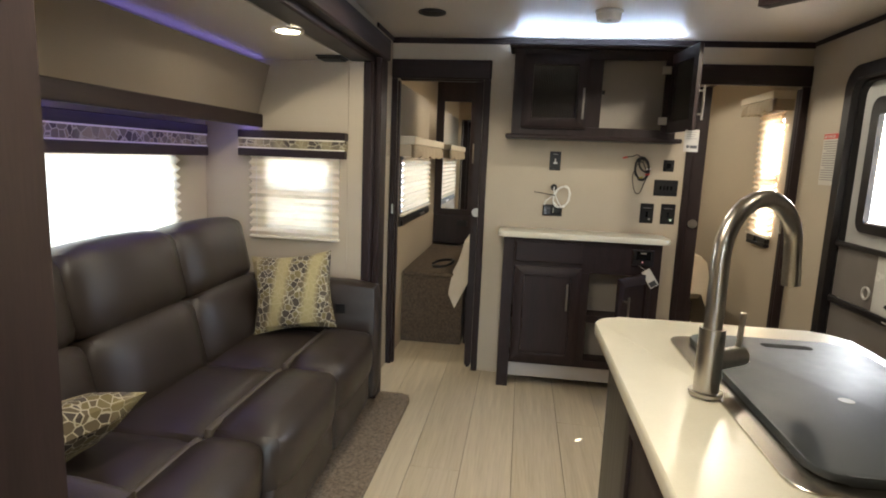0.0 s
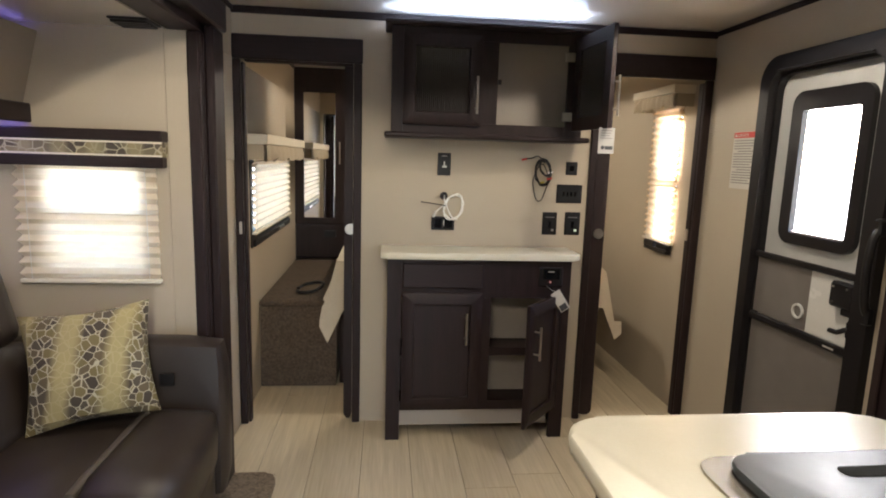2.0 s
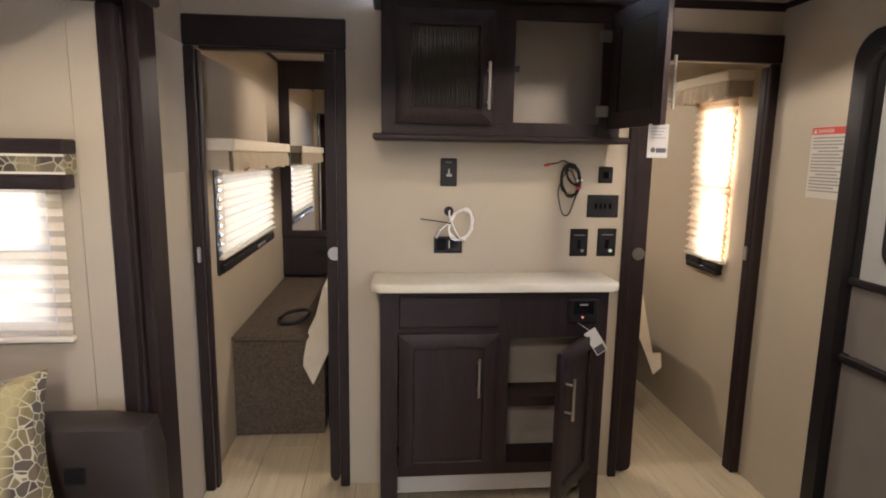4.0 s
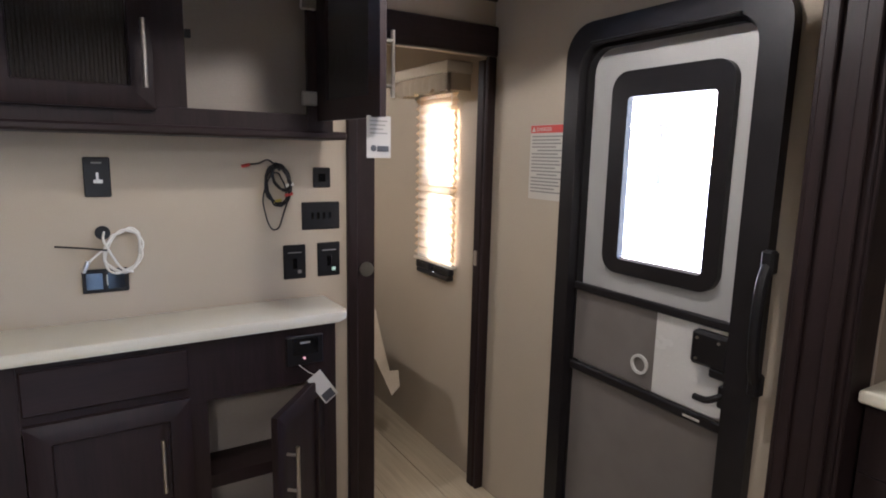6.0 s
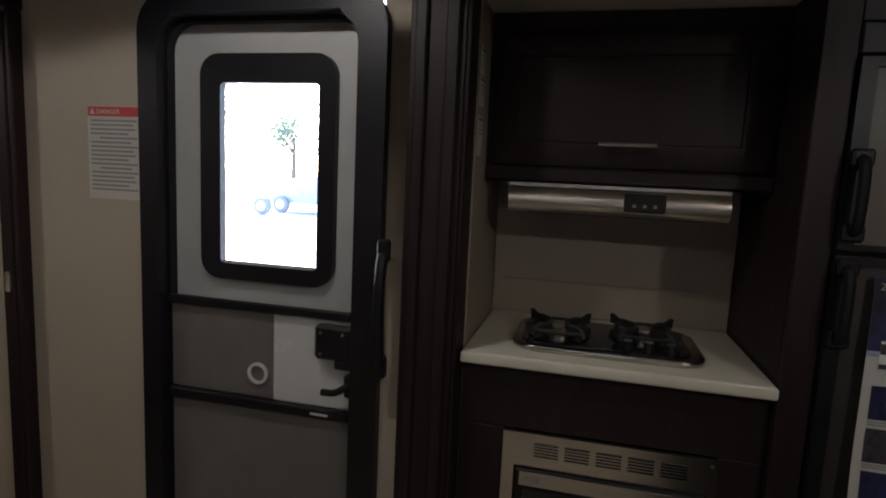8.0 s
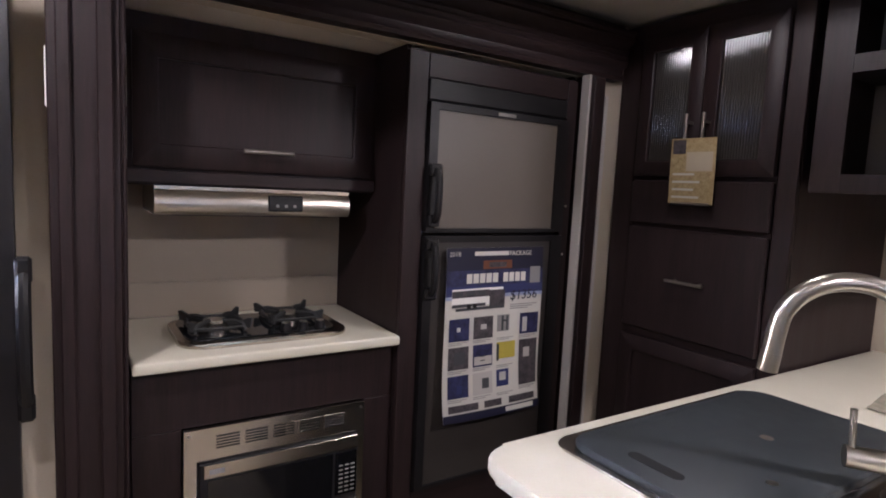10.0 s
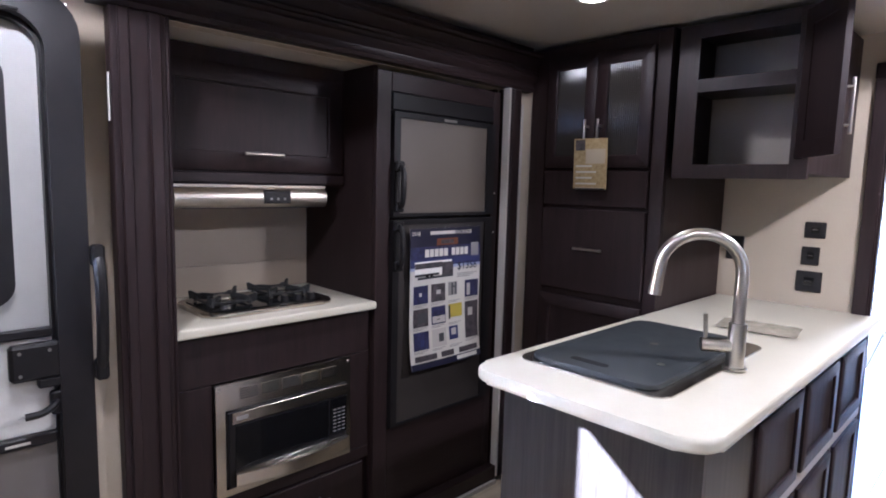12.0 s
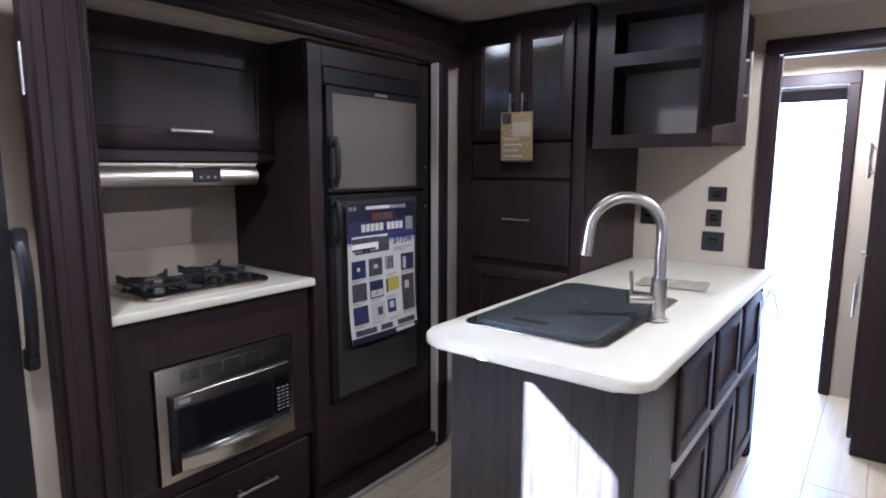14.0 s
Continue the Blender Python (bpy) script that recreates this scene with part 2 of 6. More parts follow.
PILLOW = ringed("ring_print_cloth", (0.40, 0.36, 0.26), ((0.050, 0.038, 0.027), (0.105, 0.082, 0.045), (0.15, 0.12, 0.05), (0.07, 0.056, 0.040)), (0.36, 0.30, 0.14), 40, 2.3, 0.85)
BANDC = ringed("ring_print_band", (0.38, 0.34, 0.24), ((0.06, 0.045, 0.034), (0.14, 0.115, 0.07), (0.20, 0.165, 0.09), (0.085, 0.068, 0.048)), (0.27, 0.23, 0.13), 30, 2.6, 0.7)


# ---- builders ----
ORIGIN = {}


def box(bm, x0, y0, z0, x1, y1, z1, bev=0.0, seg=1):
    vs = bmesh.ops.create_cube(bm, size=1.0, matrix=Matrix.Translation(((x0 + x1) / 2, (y0 + y1) / 2, (z0 + z1) / 2)) @ Matrix.Diagonal((abs(x1 - x0), abs(y1 - y0), abs(z1 - z0), 1)))["verts"]
    if bev:
        es = list({e for v in vs for e in v.link_edges})
        bmesh.ops.bevel(bm, geom=es, offset=bev, segments=seg, affect="EDGES", profile=0.5)
    return bm


def slab(bm, pts, z0, z1, m=None, bev=0.0, seg=2):
    """An outline in x and y carried from z0 to z1, its rims rounded."""
    lo = [bm.verts.new((x, y, z0)) for x, y in pts]
    hi = [bm.verts.new((x, y, z1)) for x, y in pts]
    k = len(pts)
    a, b = bm.faces.new(lo[::-1]), bm.faces.new(hi)
    for i in range(k):
        bm.faces.new((lo[i], lo[(i + 1) % k], hi[(i + 1) % k], hi[i]))
    if bev:
        bmesh.ops.bevel(bm, geom=list(a.edges) + list(b.edges), offset=bev, segments=seg, affect="EDGES", profile=0.5)
    if m:
        bmesh.ops.transform(bm, matrix=m, verts=bm.verts)
    return bm


def rounded(x0, y0, x1, y1, r, n=6, which=(1, 1, 1, 1)):
    """Outline of a rectangle with rounded corners, anticlockwise from the lower left."""
    pts = []
    for (cx, cy, a, on, px, py) in ((x0 + r, y0 + r, 180, which[0], x0, y0), (x1 - r, y0 + r, 270, which[1], x1, y0), (x1 - r, y1 - r, 0, which[2], x1, y1), (x0 + r, y1 - r, 90, which[3], x0, y1)):
        if on:
            pts += [(cx + r * math.cos(radians(a + 90 * i / n)), cy + r * math.sin(radians(a + 90 * i / n))) for i in range(n + 1)]
        else:
            pts.append((px, py))
    return pts


def ring(bm, outer, inner, z0, z1, m=None):
    """A frame between two outlines of as many points, from z0 to z1."""
    k = len(outer)
    rows = [[bm.verts.new((x, y, z)) for x, y in o] for o, z in ((outer, z0), (outer, z1), (inner, z1), (inner, z0))]
    for j in range(4):
        a, b = rows[j], rows[(j + 1) % 4]
        for i in range(k):
            bm.faces.new((a[i], a[(i + 1) % k], b[(i + 1) % k], b[i]))
    if m:
        bmesh.ops.transform(bm, matrix=m, verts=bm.verts)
    return bm


def cyl(bm, a, b, r, n=16, r2=None):
    a, b = Vector(a), Vector(b)
    d = b - a
    m = Matrix.Translation((a + b) / 2) @ d.to_track_quat("Z", "Y").to_matrix().to_4x4()
    bmesh.ops.create_cone(bm, cap_ends=True, segments=n, radius1=r, radius2=r if r2 is None else r2, depth=d.length, matrix=m)
    return bm


def tube(bm, pts, r, n=8):
    """A round bar along points, smoothed between them."""
    pts = [Vector(p) for p in pts]
    path = []
    for i in range(len(pts) - 1):
        p0, p1, p2, p3 = pts[max(i - 1, 0)], pts[i], pts[i + 1], pts[min(i + 2, len(pts) - 1)]
        for s in range(5):
            u = s / 5
            path.append(0.5 * ((2 * p1) + (p2 - p0) * u + (2 * p0 - 5 * p1 + 4 * p2 - p3) * u * u + (3 * p1 - p0 - 3 * p2 + p3) * u ** 3))
    path.append(pts[-1])
    side, rings = None, []
    for i, p in enumerate(path):
        d = (path[min(i + 1, len(path) - 1)] - path[max(i - 1, 0)]).normalized()
        if side is None:
            side = d.orthogonal().normalized()
        side = (side - d * side.dot(d)).normalized()
        up = d.cross(side)
        rings.append([bm.verts.new(p + r * (math.cos(2 * math.pi * k / n) * side + math.sin(2 * math.pi * k / n) * up)) for k in range(n)])
    for a, b in zip(rings, rings[1:]):
        for k in range(n):
            bm.faces.new((a[k], a[(k + 1) % n], b[(k + 1) % n], b[k]))
    bm.faces.new(rings[0][::-1]), bm.faces.new(rings[-1])
    return bm


def smooth_by_angle(me):
    me.shade_smooth()
    me.set_sharp_from_angle(angle=0.6)


def mesh_of(name, bm, material, shift=(0, 0, 0)):
    bmesh.ops.recalc_face_normals(bm, faces=bm.faces)
    bmesh.ops.translate(bm, verts=bm.verts, vec=-Vector(shift))
    me = bpy.data.meshes.new(name)
    bm.to_mesh(me)
    bm.free()
    me.materials.append(material)
    smooth_by_angle(me)
    return me


def thing(name, base, label, category, group="", kind=""):
    ob = new(name)
    ob.empty_display_size = 0.05
    ob.location = base
    ORIGIN[ob.name] = Vector(base)
    return tagged(ob, label, category, group, kind)


def part(name, bm, material, parent, label=""):
    o = ORIGIN[parent.name]
    ob = new(name, mesh_of(name, bm, material, o))
    ob.parent = parent
    ORIGIN[ob.name] = o
    return tagged(ob, label)


def solid(name, bm, material, label="", category="", kind="", group="", base=(0, 0, 0)):
    ob = new(name, mesh_of(name, bm, material, base))
    ob.location = base
    ORIGIN[ob.name] = Vector(base)
    return tagged(ob, label, category, group, kind)


def B(*boxes, bev=0.0):
    bm = bmesh.new()
    for b in boxes:
        box(bm, *b, bev=bev)
    return bm


def placed(bm, m):
    bmesh.ops.transform(bm, matrix=m, verts=bm.verts)
    return bm


def facing(x, y, z, turn):
    """Frame of a front: local x to the right along it, z up, local -y towards the viewer; turn in degrees about z."""
    return pose(x, y, z, 0, 0, turn)


TO_NY, TO_NX, TO_PY, TO_PX = 0, -90, 180, 90
UPRIGHT = pose(0, 0, 0, 90, 0, 0)


def bar_handle(parent, m, x, z, length, upright=True, name="handle"):
    bm = bmesh.new()
    e = length / 2
    d = (lambda s: (x, -0.03, z + s)) if upright else (lambda s: (x + s, -0.03, z))
    f = (lambda s: (x, 0, z + s)) if upright else (lambda s: (x + s, 0, z))
    cyl(bm, d(-e), d(e), 0.0055, 12)
    for s in (-e * 0.68, e * 0.68):
        cyl(bm, f(s), d(s), 0.0045, 10)
    return part(name, placed(bm, m), NICKEL, parent, "brushed nickel bar handle")


def reeds(x0, x1, z0, z1, y, pitch=0.0088, rise=0.0022):
    """A pane with upright half-round ribs on both faces."""
    bm = bmesh.new()
    n = max(3, round((x1 - x0) / pitch))
    p = (x1 - x0) / n
    xs = [(x0 + p * (i + k / 6), rise * math.sin(math.pi * k / 6)) for i in range(n) for k in range(6)] + [(x1, 0.0)]
    for sgn in (-1, 1):
        lo = [bm.verts.new((x, y + sgn * (0.001 + d), z0)) for x, d in xs]
        hi = [bm.verts.new((x, y + sgn * (0.001 + d), z1)) for x, d in xs]
        for k in range(len(xs) - 1):
            bm.faces.new((lo[k], lo[k + 1], hi[k + 1], hi[k]))
    return bm


def shaker(parent, m, w, h, t=0.02, stile=0.055, fill="wood", handle=None, name="door", label=""):
    """A framed cabinet door of w by h with its lower left front corner at the frame's origin."""
    bm = bmesh.new()
    ring(bm, [(0, 0), (w, 0), (w, h), (0, h)], [(stile, stile), (w - stile, stile), (w - stile, h - stile), (stile, h - stile)], 0, t, UPRIGHT @ pose(0, 0, 0))
    es = [e for e in bm.edges if all(abs(v.co.y + t) < 1e-5 for v in e.verts)]
    bmesh.ops.bevel(bm, geom=es, offset=0.003, segments=1, affect="EDGES")
    if fill == "wood":
        box(bm, stile + 0.001, -t * 0.45, stile + 0.001, w - stile - 0.001, -0.003, h - stile - 0.001)
    if fill == "flat":
        bm.free()
        bm = B((0, -t, 0, w, 0, h), bev=0.004)
    d = part(name, placed(bm, m), WOOD, parent, label)
    if fill == "reed":
        g = reeds(stile + 0.001, w - stile - 0.001, stile + 0.001, h - stile - 0.001, -t * 0.45)
        part("glass_panel", placed(g, m), REED, d, "dark reeded glass panel")
    if handle:
        hx, hz, hl, up = handle
        bar_handle(d, m @ pose(0, -t, 0), hx, hz, hl, up)
    return d


# ---- setting ----
XL, XR, YP, YR, ZC = -0.085, 2.215, 4.0, 0.46, 1.985
T = 0.05


def wall_with_holes(name, axis, at, thick, a0, a1, z0, z1, holes, label, material=WALL):
    """A wall along x or y with openings (a0, a1, z0, z1) through it."""
    xs = sorted({a0, a1, *[v for h in holes for v in h[:2]]})
    zs = sorted({z0, z1, *[v for h in holes for v in h[2:]]})
    bm = bmesh.new()
    for p, q in zip(xs, xs[1:]):
        run = None
        for u, v in zip(zs, zs[1:]):
            if any(h[0] <= (p + q) / 2 <= h[1] and h[2] <= (u + v) / 2 <= h[3] for h in holes):
                continue
            if axis == "x":
                box(bm, p, at, u, q, at + thick, v)
            else:
                box(bm, at, p, u, at + thick, q, v)
    bmesh.ops.remove_doubles(bm, verts=bm.verts, dist=1e-5)
    seen = {}
    for f in bm.faces:
        key = tuple(round(c, 4) for c in f.calc_center_median())
        seen.setdefault(key, []).append(f)
    bmesh.ops.delete(bm, geom=[f for fs in seen.values() if len(fs) > 1 for f in fs], context="FACES")
    return solid(name, bm, material, label, "wall", "structure")


SLIDE_Y0, SLIDE_Y1, SLIDE_X, SLIDE_Z = 1.34, 3.32, -0.88, 1.74
KIT_Y0, KIT_Y1, KIT_X = 1.16, 2.72, 2.69
Y_FRONT, Y_HALL, Y_BACK = 6.5, -0.65, -2.0

wall_with_holes("wall_partition", "x", YP, 0.045, XL, XR, 0, ZC, [(-0.05, 0.46, 0, 1.76), (1.64, 2.185, 0, 1.76)], "tan papered partition with two bedroom doorways")
wall_with_holes("wall_curb", "y", XR, T, Y_BACK - T, Y_FRONT, 0, ZC, [(2.90, 3.57, 0.0, 1.77), (4.26, 4.53, 0.87, 1.64), (KIT_Y0, KIT_Y1, 0.0, 1.78)], "tan papered long wall with entry door opening")
wall_with_holes("wall_road", "y", XL - T, T, Y_BACK - T, Y_FRONT, 0, ZC, [(SLIDE_Y0, SLIDE_Y1 + 0.04, 0.0, 1.76), (4.34, 5.39, 0.90, 1.30)], "tan papered long wall with the slide-out opening")
wall_with_holes("wall_rear", "x", YR - T, T, XL, XR, 0, ZC, [(0.30, 0.985, 0, 1.81)], "tan papered wall with a doorway to the rear hall")
wall_with_holes("wall_front", "x", Y_FRONT, T, XL - T, XR + T, 0, ZC, [], "tan papered wall behind the bed")
wall_with_holes("wall_hall", "x", Y_HALL - T, T, XL, XR, 0, ZC, [(0.79, 1.45, 0, 1.80)], "tan papered wall with an inner doorway")
wall_with_holes("wall_back", "x", Y_BACK - T, T, XL, XR, 0, ZC, [(0.55, 1.80, 0, 1.86)], "tan papered back wall with an open outer doorway")
solid("wall_hall_side", B((1.50, Y_HALL, 0, 1.54, YR - T, ZC)), WALL, "tan papered side wall of the rear hall", "wall", "structure")
# slide-out for the sofa
wall_with_holes("wall_slide_back", "y", SLIDE_X - T, T, SLIDE_Y0 - T, SLIDE_Y1 + T, 0, SLIDE_Z + 0.03, [(1.75, 3.03, 0.90, 1.29)], "tan papered back wall of the sofa slide-out")
wall_with_holes("wall_slide_end", "x", SLIDE_Y1, T - 0.01, SLIDE_X, XL - T - 0.003, 0, SLIDE_Z + 0.03, [(-0.585, -0.225, 0.895, 1.29)], "tan papered end wall of the sofa slide-out")
wall_with_holes("wall_slide_near", "x", SLIDE_Y0 - T, T - 0.002, SLIDE_X, XL - T - 0.001, 0, SLIDE_Z + 0.03, [], "tan papered near end wall of the slide-out")
solid("ceiling_slide", B((SLIDE_X, SLIDE_Y0, SLIDE_Z, XL - T, SLIDE_Y1, SLIDE_Z + 0.03)), CEIL, "cream panelled slide-out ceiling", "ceiling", "structure")
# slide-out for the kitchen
wall_with_holes("wall_kitchen_back", "y", KIT_X, T, KIT_Y0 - T, KIT_Y1 + T, 0, ZC, [], "tan papered back wall of the kitchen slide-out", WALL_SHADED)
solid("wall_kitchen_side", B((XR + T, 2.675, 0, KIT_X, KIT_Y1, 1.80)), WALL_SHADED, "tan papered side of the cooker recess", "wall", "structure")
solid("wall_kitchen_far", B((XR + T, KIT_Y0 - T, 0, KIT_X, KIT_Y0, 1.80)), WALL_SHADED, "tan papered far side of the kitchen slide-out", "wall", "structure")
solid("ceiling_kitchen", B((XR + T, KIT_Y0, 1.779, KIT_X, 2.675, 1.80)), CEIL, "cream ceiling of the kitchen slide-out", "ceiling", "structure")
# ceilings, with faint joints between the panels
solid("ceiling", B((XL - T, Y_BACK - T, ZC, XR + T, Y_FRONT + T, ZC + 0.05)), CEIL, "cream glossy panelled ceiling", "ceiling", "structure")
# Unseen roof slab, added to block the sun above both slide-outs.
solid("roof", B((SLIDE_X - 0.1, Y_BACK - 0.2, ZC + 0.06, KIT_X + 0.1, Y_FRONT + 0.2, ZC + 0.12)), EXT, "white trailer roof skin, unseen, keeps sunlight out", "roof", "structure")
FLOOR = solid("floor", B((SLIDE_X - T, Y_BACK - T, -0.10, KIT_X + T, Y_FRONT + T, -0.004)), SEAM, "pale wood-look vinyl plank floor", "floor", "structure")

# dark mouldings where walls meet the ceiling
def moulding(name, *b):
    return solid(name, B(*b, bev=0.004), WOODH, "dark wood moulding along the ceiling", "trim", "structure")


moulding("trim_ceiling_partition", (XL, YP - 0.014, ZC - 0.032, XR, YP, ZC))
moulding("trim_ceiling_curb", (XR - 0.012, 2.88, ZC - 0.024, XR, YP - 0.015, ZC))
moulding("trim_ceiling_curb_rear", (XR - 0.012, 1.09, ZC - 0.02, XR, 2.87, ZC))
moulding("trim_ceiling_road", (XL, 3.62, ZC - 0.024, XL + 0.012, YP - 0.015, ZC))
moulding("trim_ceiling_bed_road", (XL, YP + 0.05, ZC - 0.024, XL + 0.012, 5.76, ZC))
moulding("trim_ceiling_bed_curb", (XR - 0.012, YP + 0.05, ZC - 0.024, XR, Y_FRONT, ZC))

# dark casing round the sofa slide-out
solid("trim_slide_top", B((XL - 0.05, SLIDE_Y0 - 0.05, 1.742, -0.03, 3.515, 1.90), (XL, SLIDE_Y0 - 0.05, 1.775, 0.015, 3.535, 1.88), bev=0.006), WOODH, "dark stained moulding over the slide-out opening", "trim", "structure")
solid("trim_slide_far", B((-0.062, SLIDE_Y1 - 0.012, 0.03, -0.02, SLIDE_Y1 + 0.0295, 1.739), (XL + 0.001, SLIDE_Y1 + 0.03, 0.0, -0.02, 3.525, 1.741), (-0.021, 3.37, 0.0, 0.010, 3.50, 1.77), bev=0.006), WOOD, "dark stained post of the slide-out opening", "trim", "structure")
solid("wall_slide_return", B((XL - T - 0.002, SLIDE_Y1 + 0.002, 0.03, -0.063, SLIDE_Y1 + 0.029, 1.739)), WALL, "tan papered return beside the slide-out post", "wall", "structure")
solid("trim_slide_near", B((XL + 0.001, SLIDE_Y0 - 0.22, 0.0, 0.028, SLIDE_Y0 - 0.005, 1.741), bev=0.006), WOOD, "dark stained post of the slide-out opening", "trim", "structure")


# ---- ceiling lamps ----
def puck(x, y, z, power, spread=165, group="recessed ceiling lamps"):
    p = thing("ceiling_lamp", (x, y, z), "round recessed warm ceiling lamp, lit", "lamp", group)
    bm = bmesh.new()
    n = 32
    o = [(0.058 * math.cos(2 * math.pi * i / n), 0.058 * math.sin(2 * math.pi * i / n)) for i in range(n)]
    q = [(0.044 * math.cos(2 * math.pi * i / n), 0.044 * math.sin(2 * math.pi * i / n)) for i in range(n)]
    ring(bm, o, q, -0.010, -0.001)
    part("bezel", placed(bm, Matrix.Translation((x, y, z))), WHITEP, p)
    part("lens", cyl(bmesh.new(), (x, y, z - 0.005), (x, y, z - 0.001), 0.0435, 32), LENS, p)
    ld = bpy.data.lights.new("ceiling_lamp_light", "SPOT")
    ld.energy, ld.color, ld.spot_size, ld.spot_blend, ld.shadow_soft_size = power, (1.0, 0.86, 0.64), radians(spread), 0.12, 0.042
    lo = new("ceiling_lamp_light", ld)
    lo.matrix_world = look((x, y, z - 0.012), (x, y, z - 1))


puck(-0.16, 2.65, SLIDE_Z, 0.13)
puck(1.62, 3.08, ZC, 1.35, 148)
# The five lamps below are unseen, added to brighten room, hall and bedroom.
puck(1.62, 1.55, ZC, 0.32)
puck(0.95, -0.15, ZC, 3.2)
puck(0.40, 1.20, ZC, 2.5)
puck(0.40, 2.65, ZC, 0.85, 150)
puck(1.05, 5.1, ZC, 2.1)

# ---- ground and distance ----
gb = bmesh.new()
bmesh.ops.create_grid(gb, x_segments=40, y_segments=40, size=400, matrix=Matrix.Translation((0, 0, -0.75)))
solid("ground", gb, GRAVEL, "pale sunlit gravel lot", "ground", "structure")


# ---- doorways to the bedroom ----
def casing(name, base, boxes, label):
    p = thing(name, base, label, "door frame", "", "structure")
    for nm, b, m in boxes:
        part(nm, B(b, bev=0.004), m, p)
    return p


casing("door_frame_left", (0.2, YP, 0), [
    ("header", (XL + 0.003, YP - 0.026, 1.755, 0.502, YP - 0.001, 1.862), WOODH),
    ("jamb", (XL + 0.003, YP - 0.02, 0, -0.048, YP - 0.001, 1.754), WOOD),
    ("jamb", (0.462, YP - 0.02, 0, 0.500, YP - 0.001, 1.754), WOOD),
    ("stop", (-0.049, YP + 0.001, 0, -0.036, YP + 0.044, 1.745), WOOD),
    ("strike_plate", (-0.0664, YP - 0.0222, 0.955, -0.0536, YP - 0.0205, 1.015), NICKEL),
    ("stop", (-0.035, YP + 0.001, 1.746, 0.459, YP + 0.044, 1.759), WOODH)], "dark stained frame round the bedroom doorway")
casing("door_frame_right", (1.9, YP, 0), [
    ("header", (1.61, YP - 0.026, 1.755, XR - 0.002, YP - 0.001, 1.862), WOODH),
    ("jamb", (1.612, YP - 0.02, 0, 1.648, YP - 0.001, 1.754), WOOD),
    ("jamb", (2.172, YP - 0.02, 0, XR - 0.002, YP - 0.001, 1.754), WOOD),
    ("strike_plate", (2.1675, YP + 0.012, 0.955, 2.1697, YP + 0.032, 1.015), NICKEL),
    ("stop", (2.170, YP + 0.001, 0, 2.184, YP + 0.044, 1.745), WOOD)], "dark stained frame round the bedroom doorway")


def pocket_door(base, x0, x1, latch_x, label):
    p = thing("sliding_door", base, label, "door", "bedroom sliding doors")
    bm = bmesh.new()
    slab(bm, rounded(x0, 0.012, x1, 1.745, 0.03, 4, (1, 1, 0, 0)), 0, 0.028, pose(0, YP + 0.036, 0, 90, 0, 0))
    part("leaf", bm, WOOD, p)
    bm = bmesh.new()
    cyl(bm, (latch_x, YP + 0.001, 0.985), (latch_x, YP + 0.009, 0.985), 0.026, 20)
    part("latch", bm, NICKEL, p, "round brushed nickel finger latch")


pocket_door((0.44, YP + 0.02, 0), 0.418, 0.459, 0.448, "dark sliding door drawn back at its doorway")
pocket_door((1.69, YP + 0.02, 0), 1.645, 1.722, 1.690, "dark sliding door drawn back, only its edge showing")

# ---- entertainment wall ----
FN = facing(0, 0, 0, TO_NY)


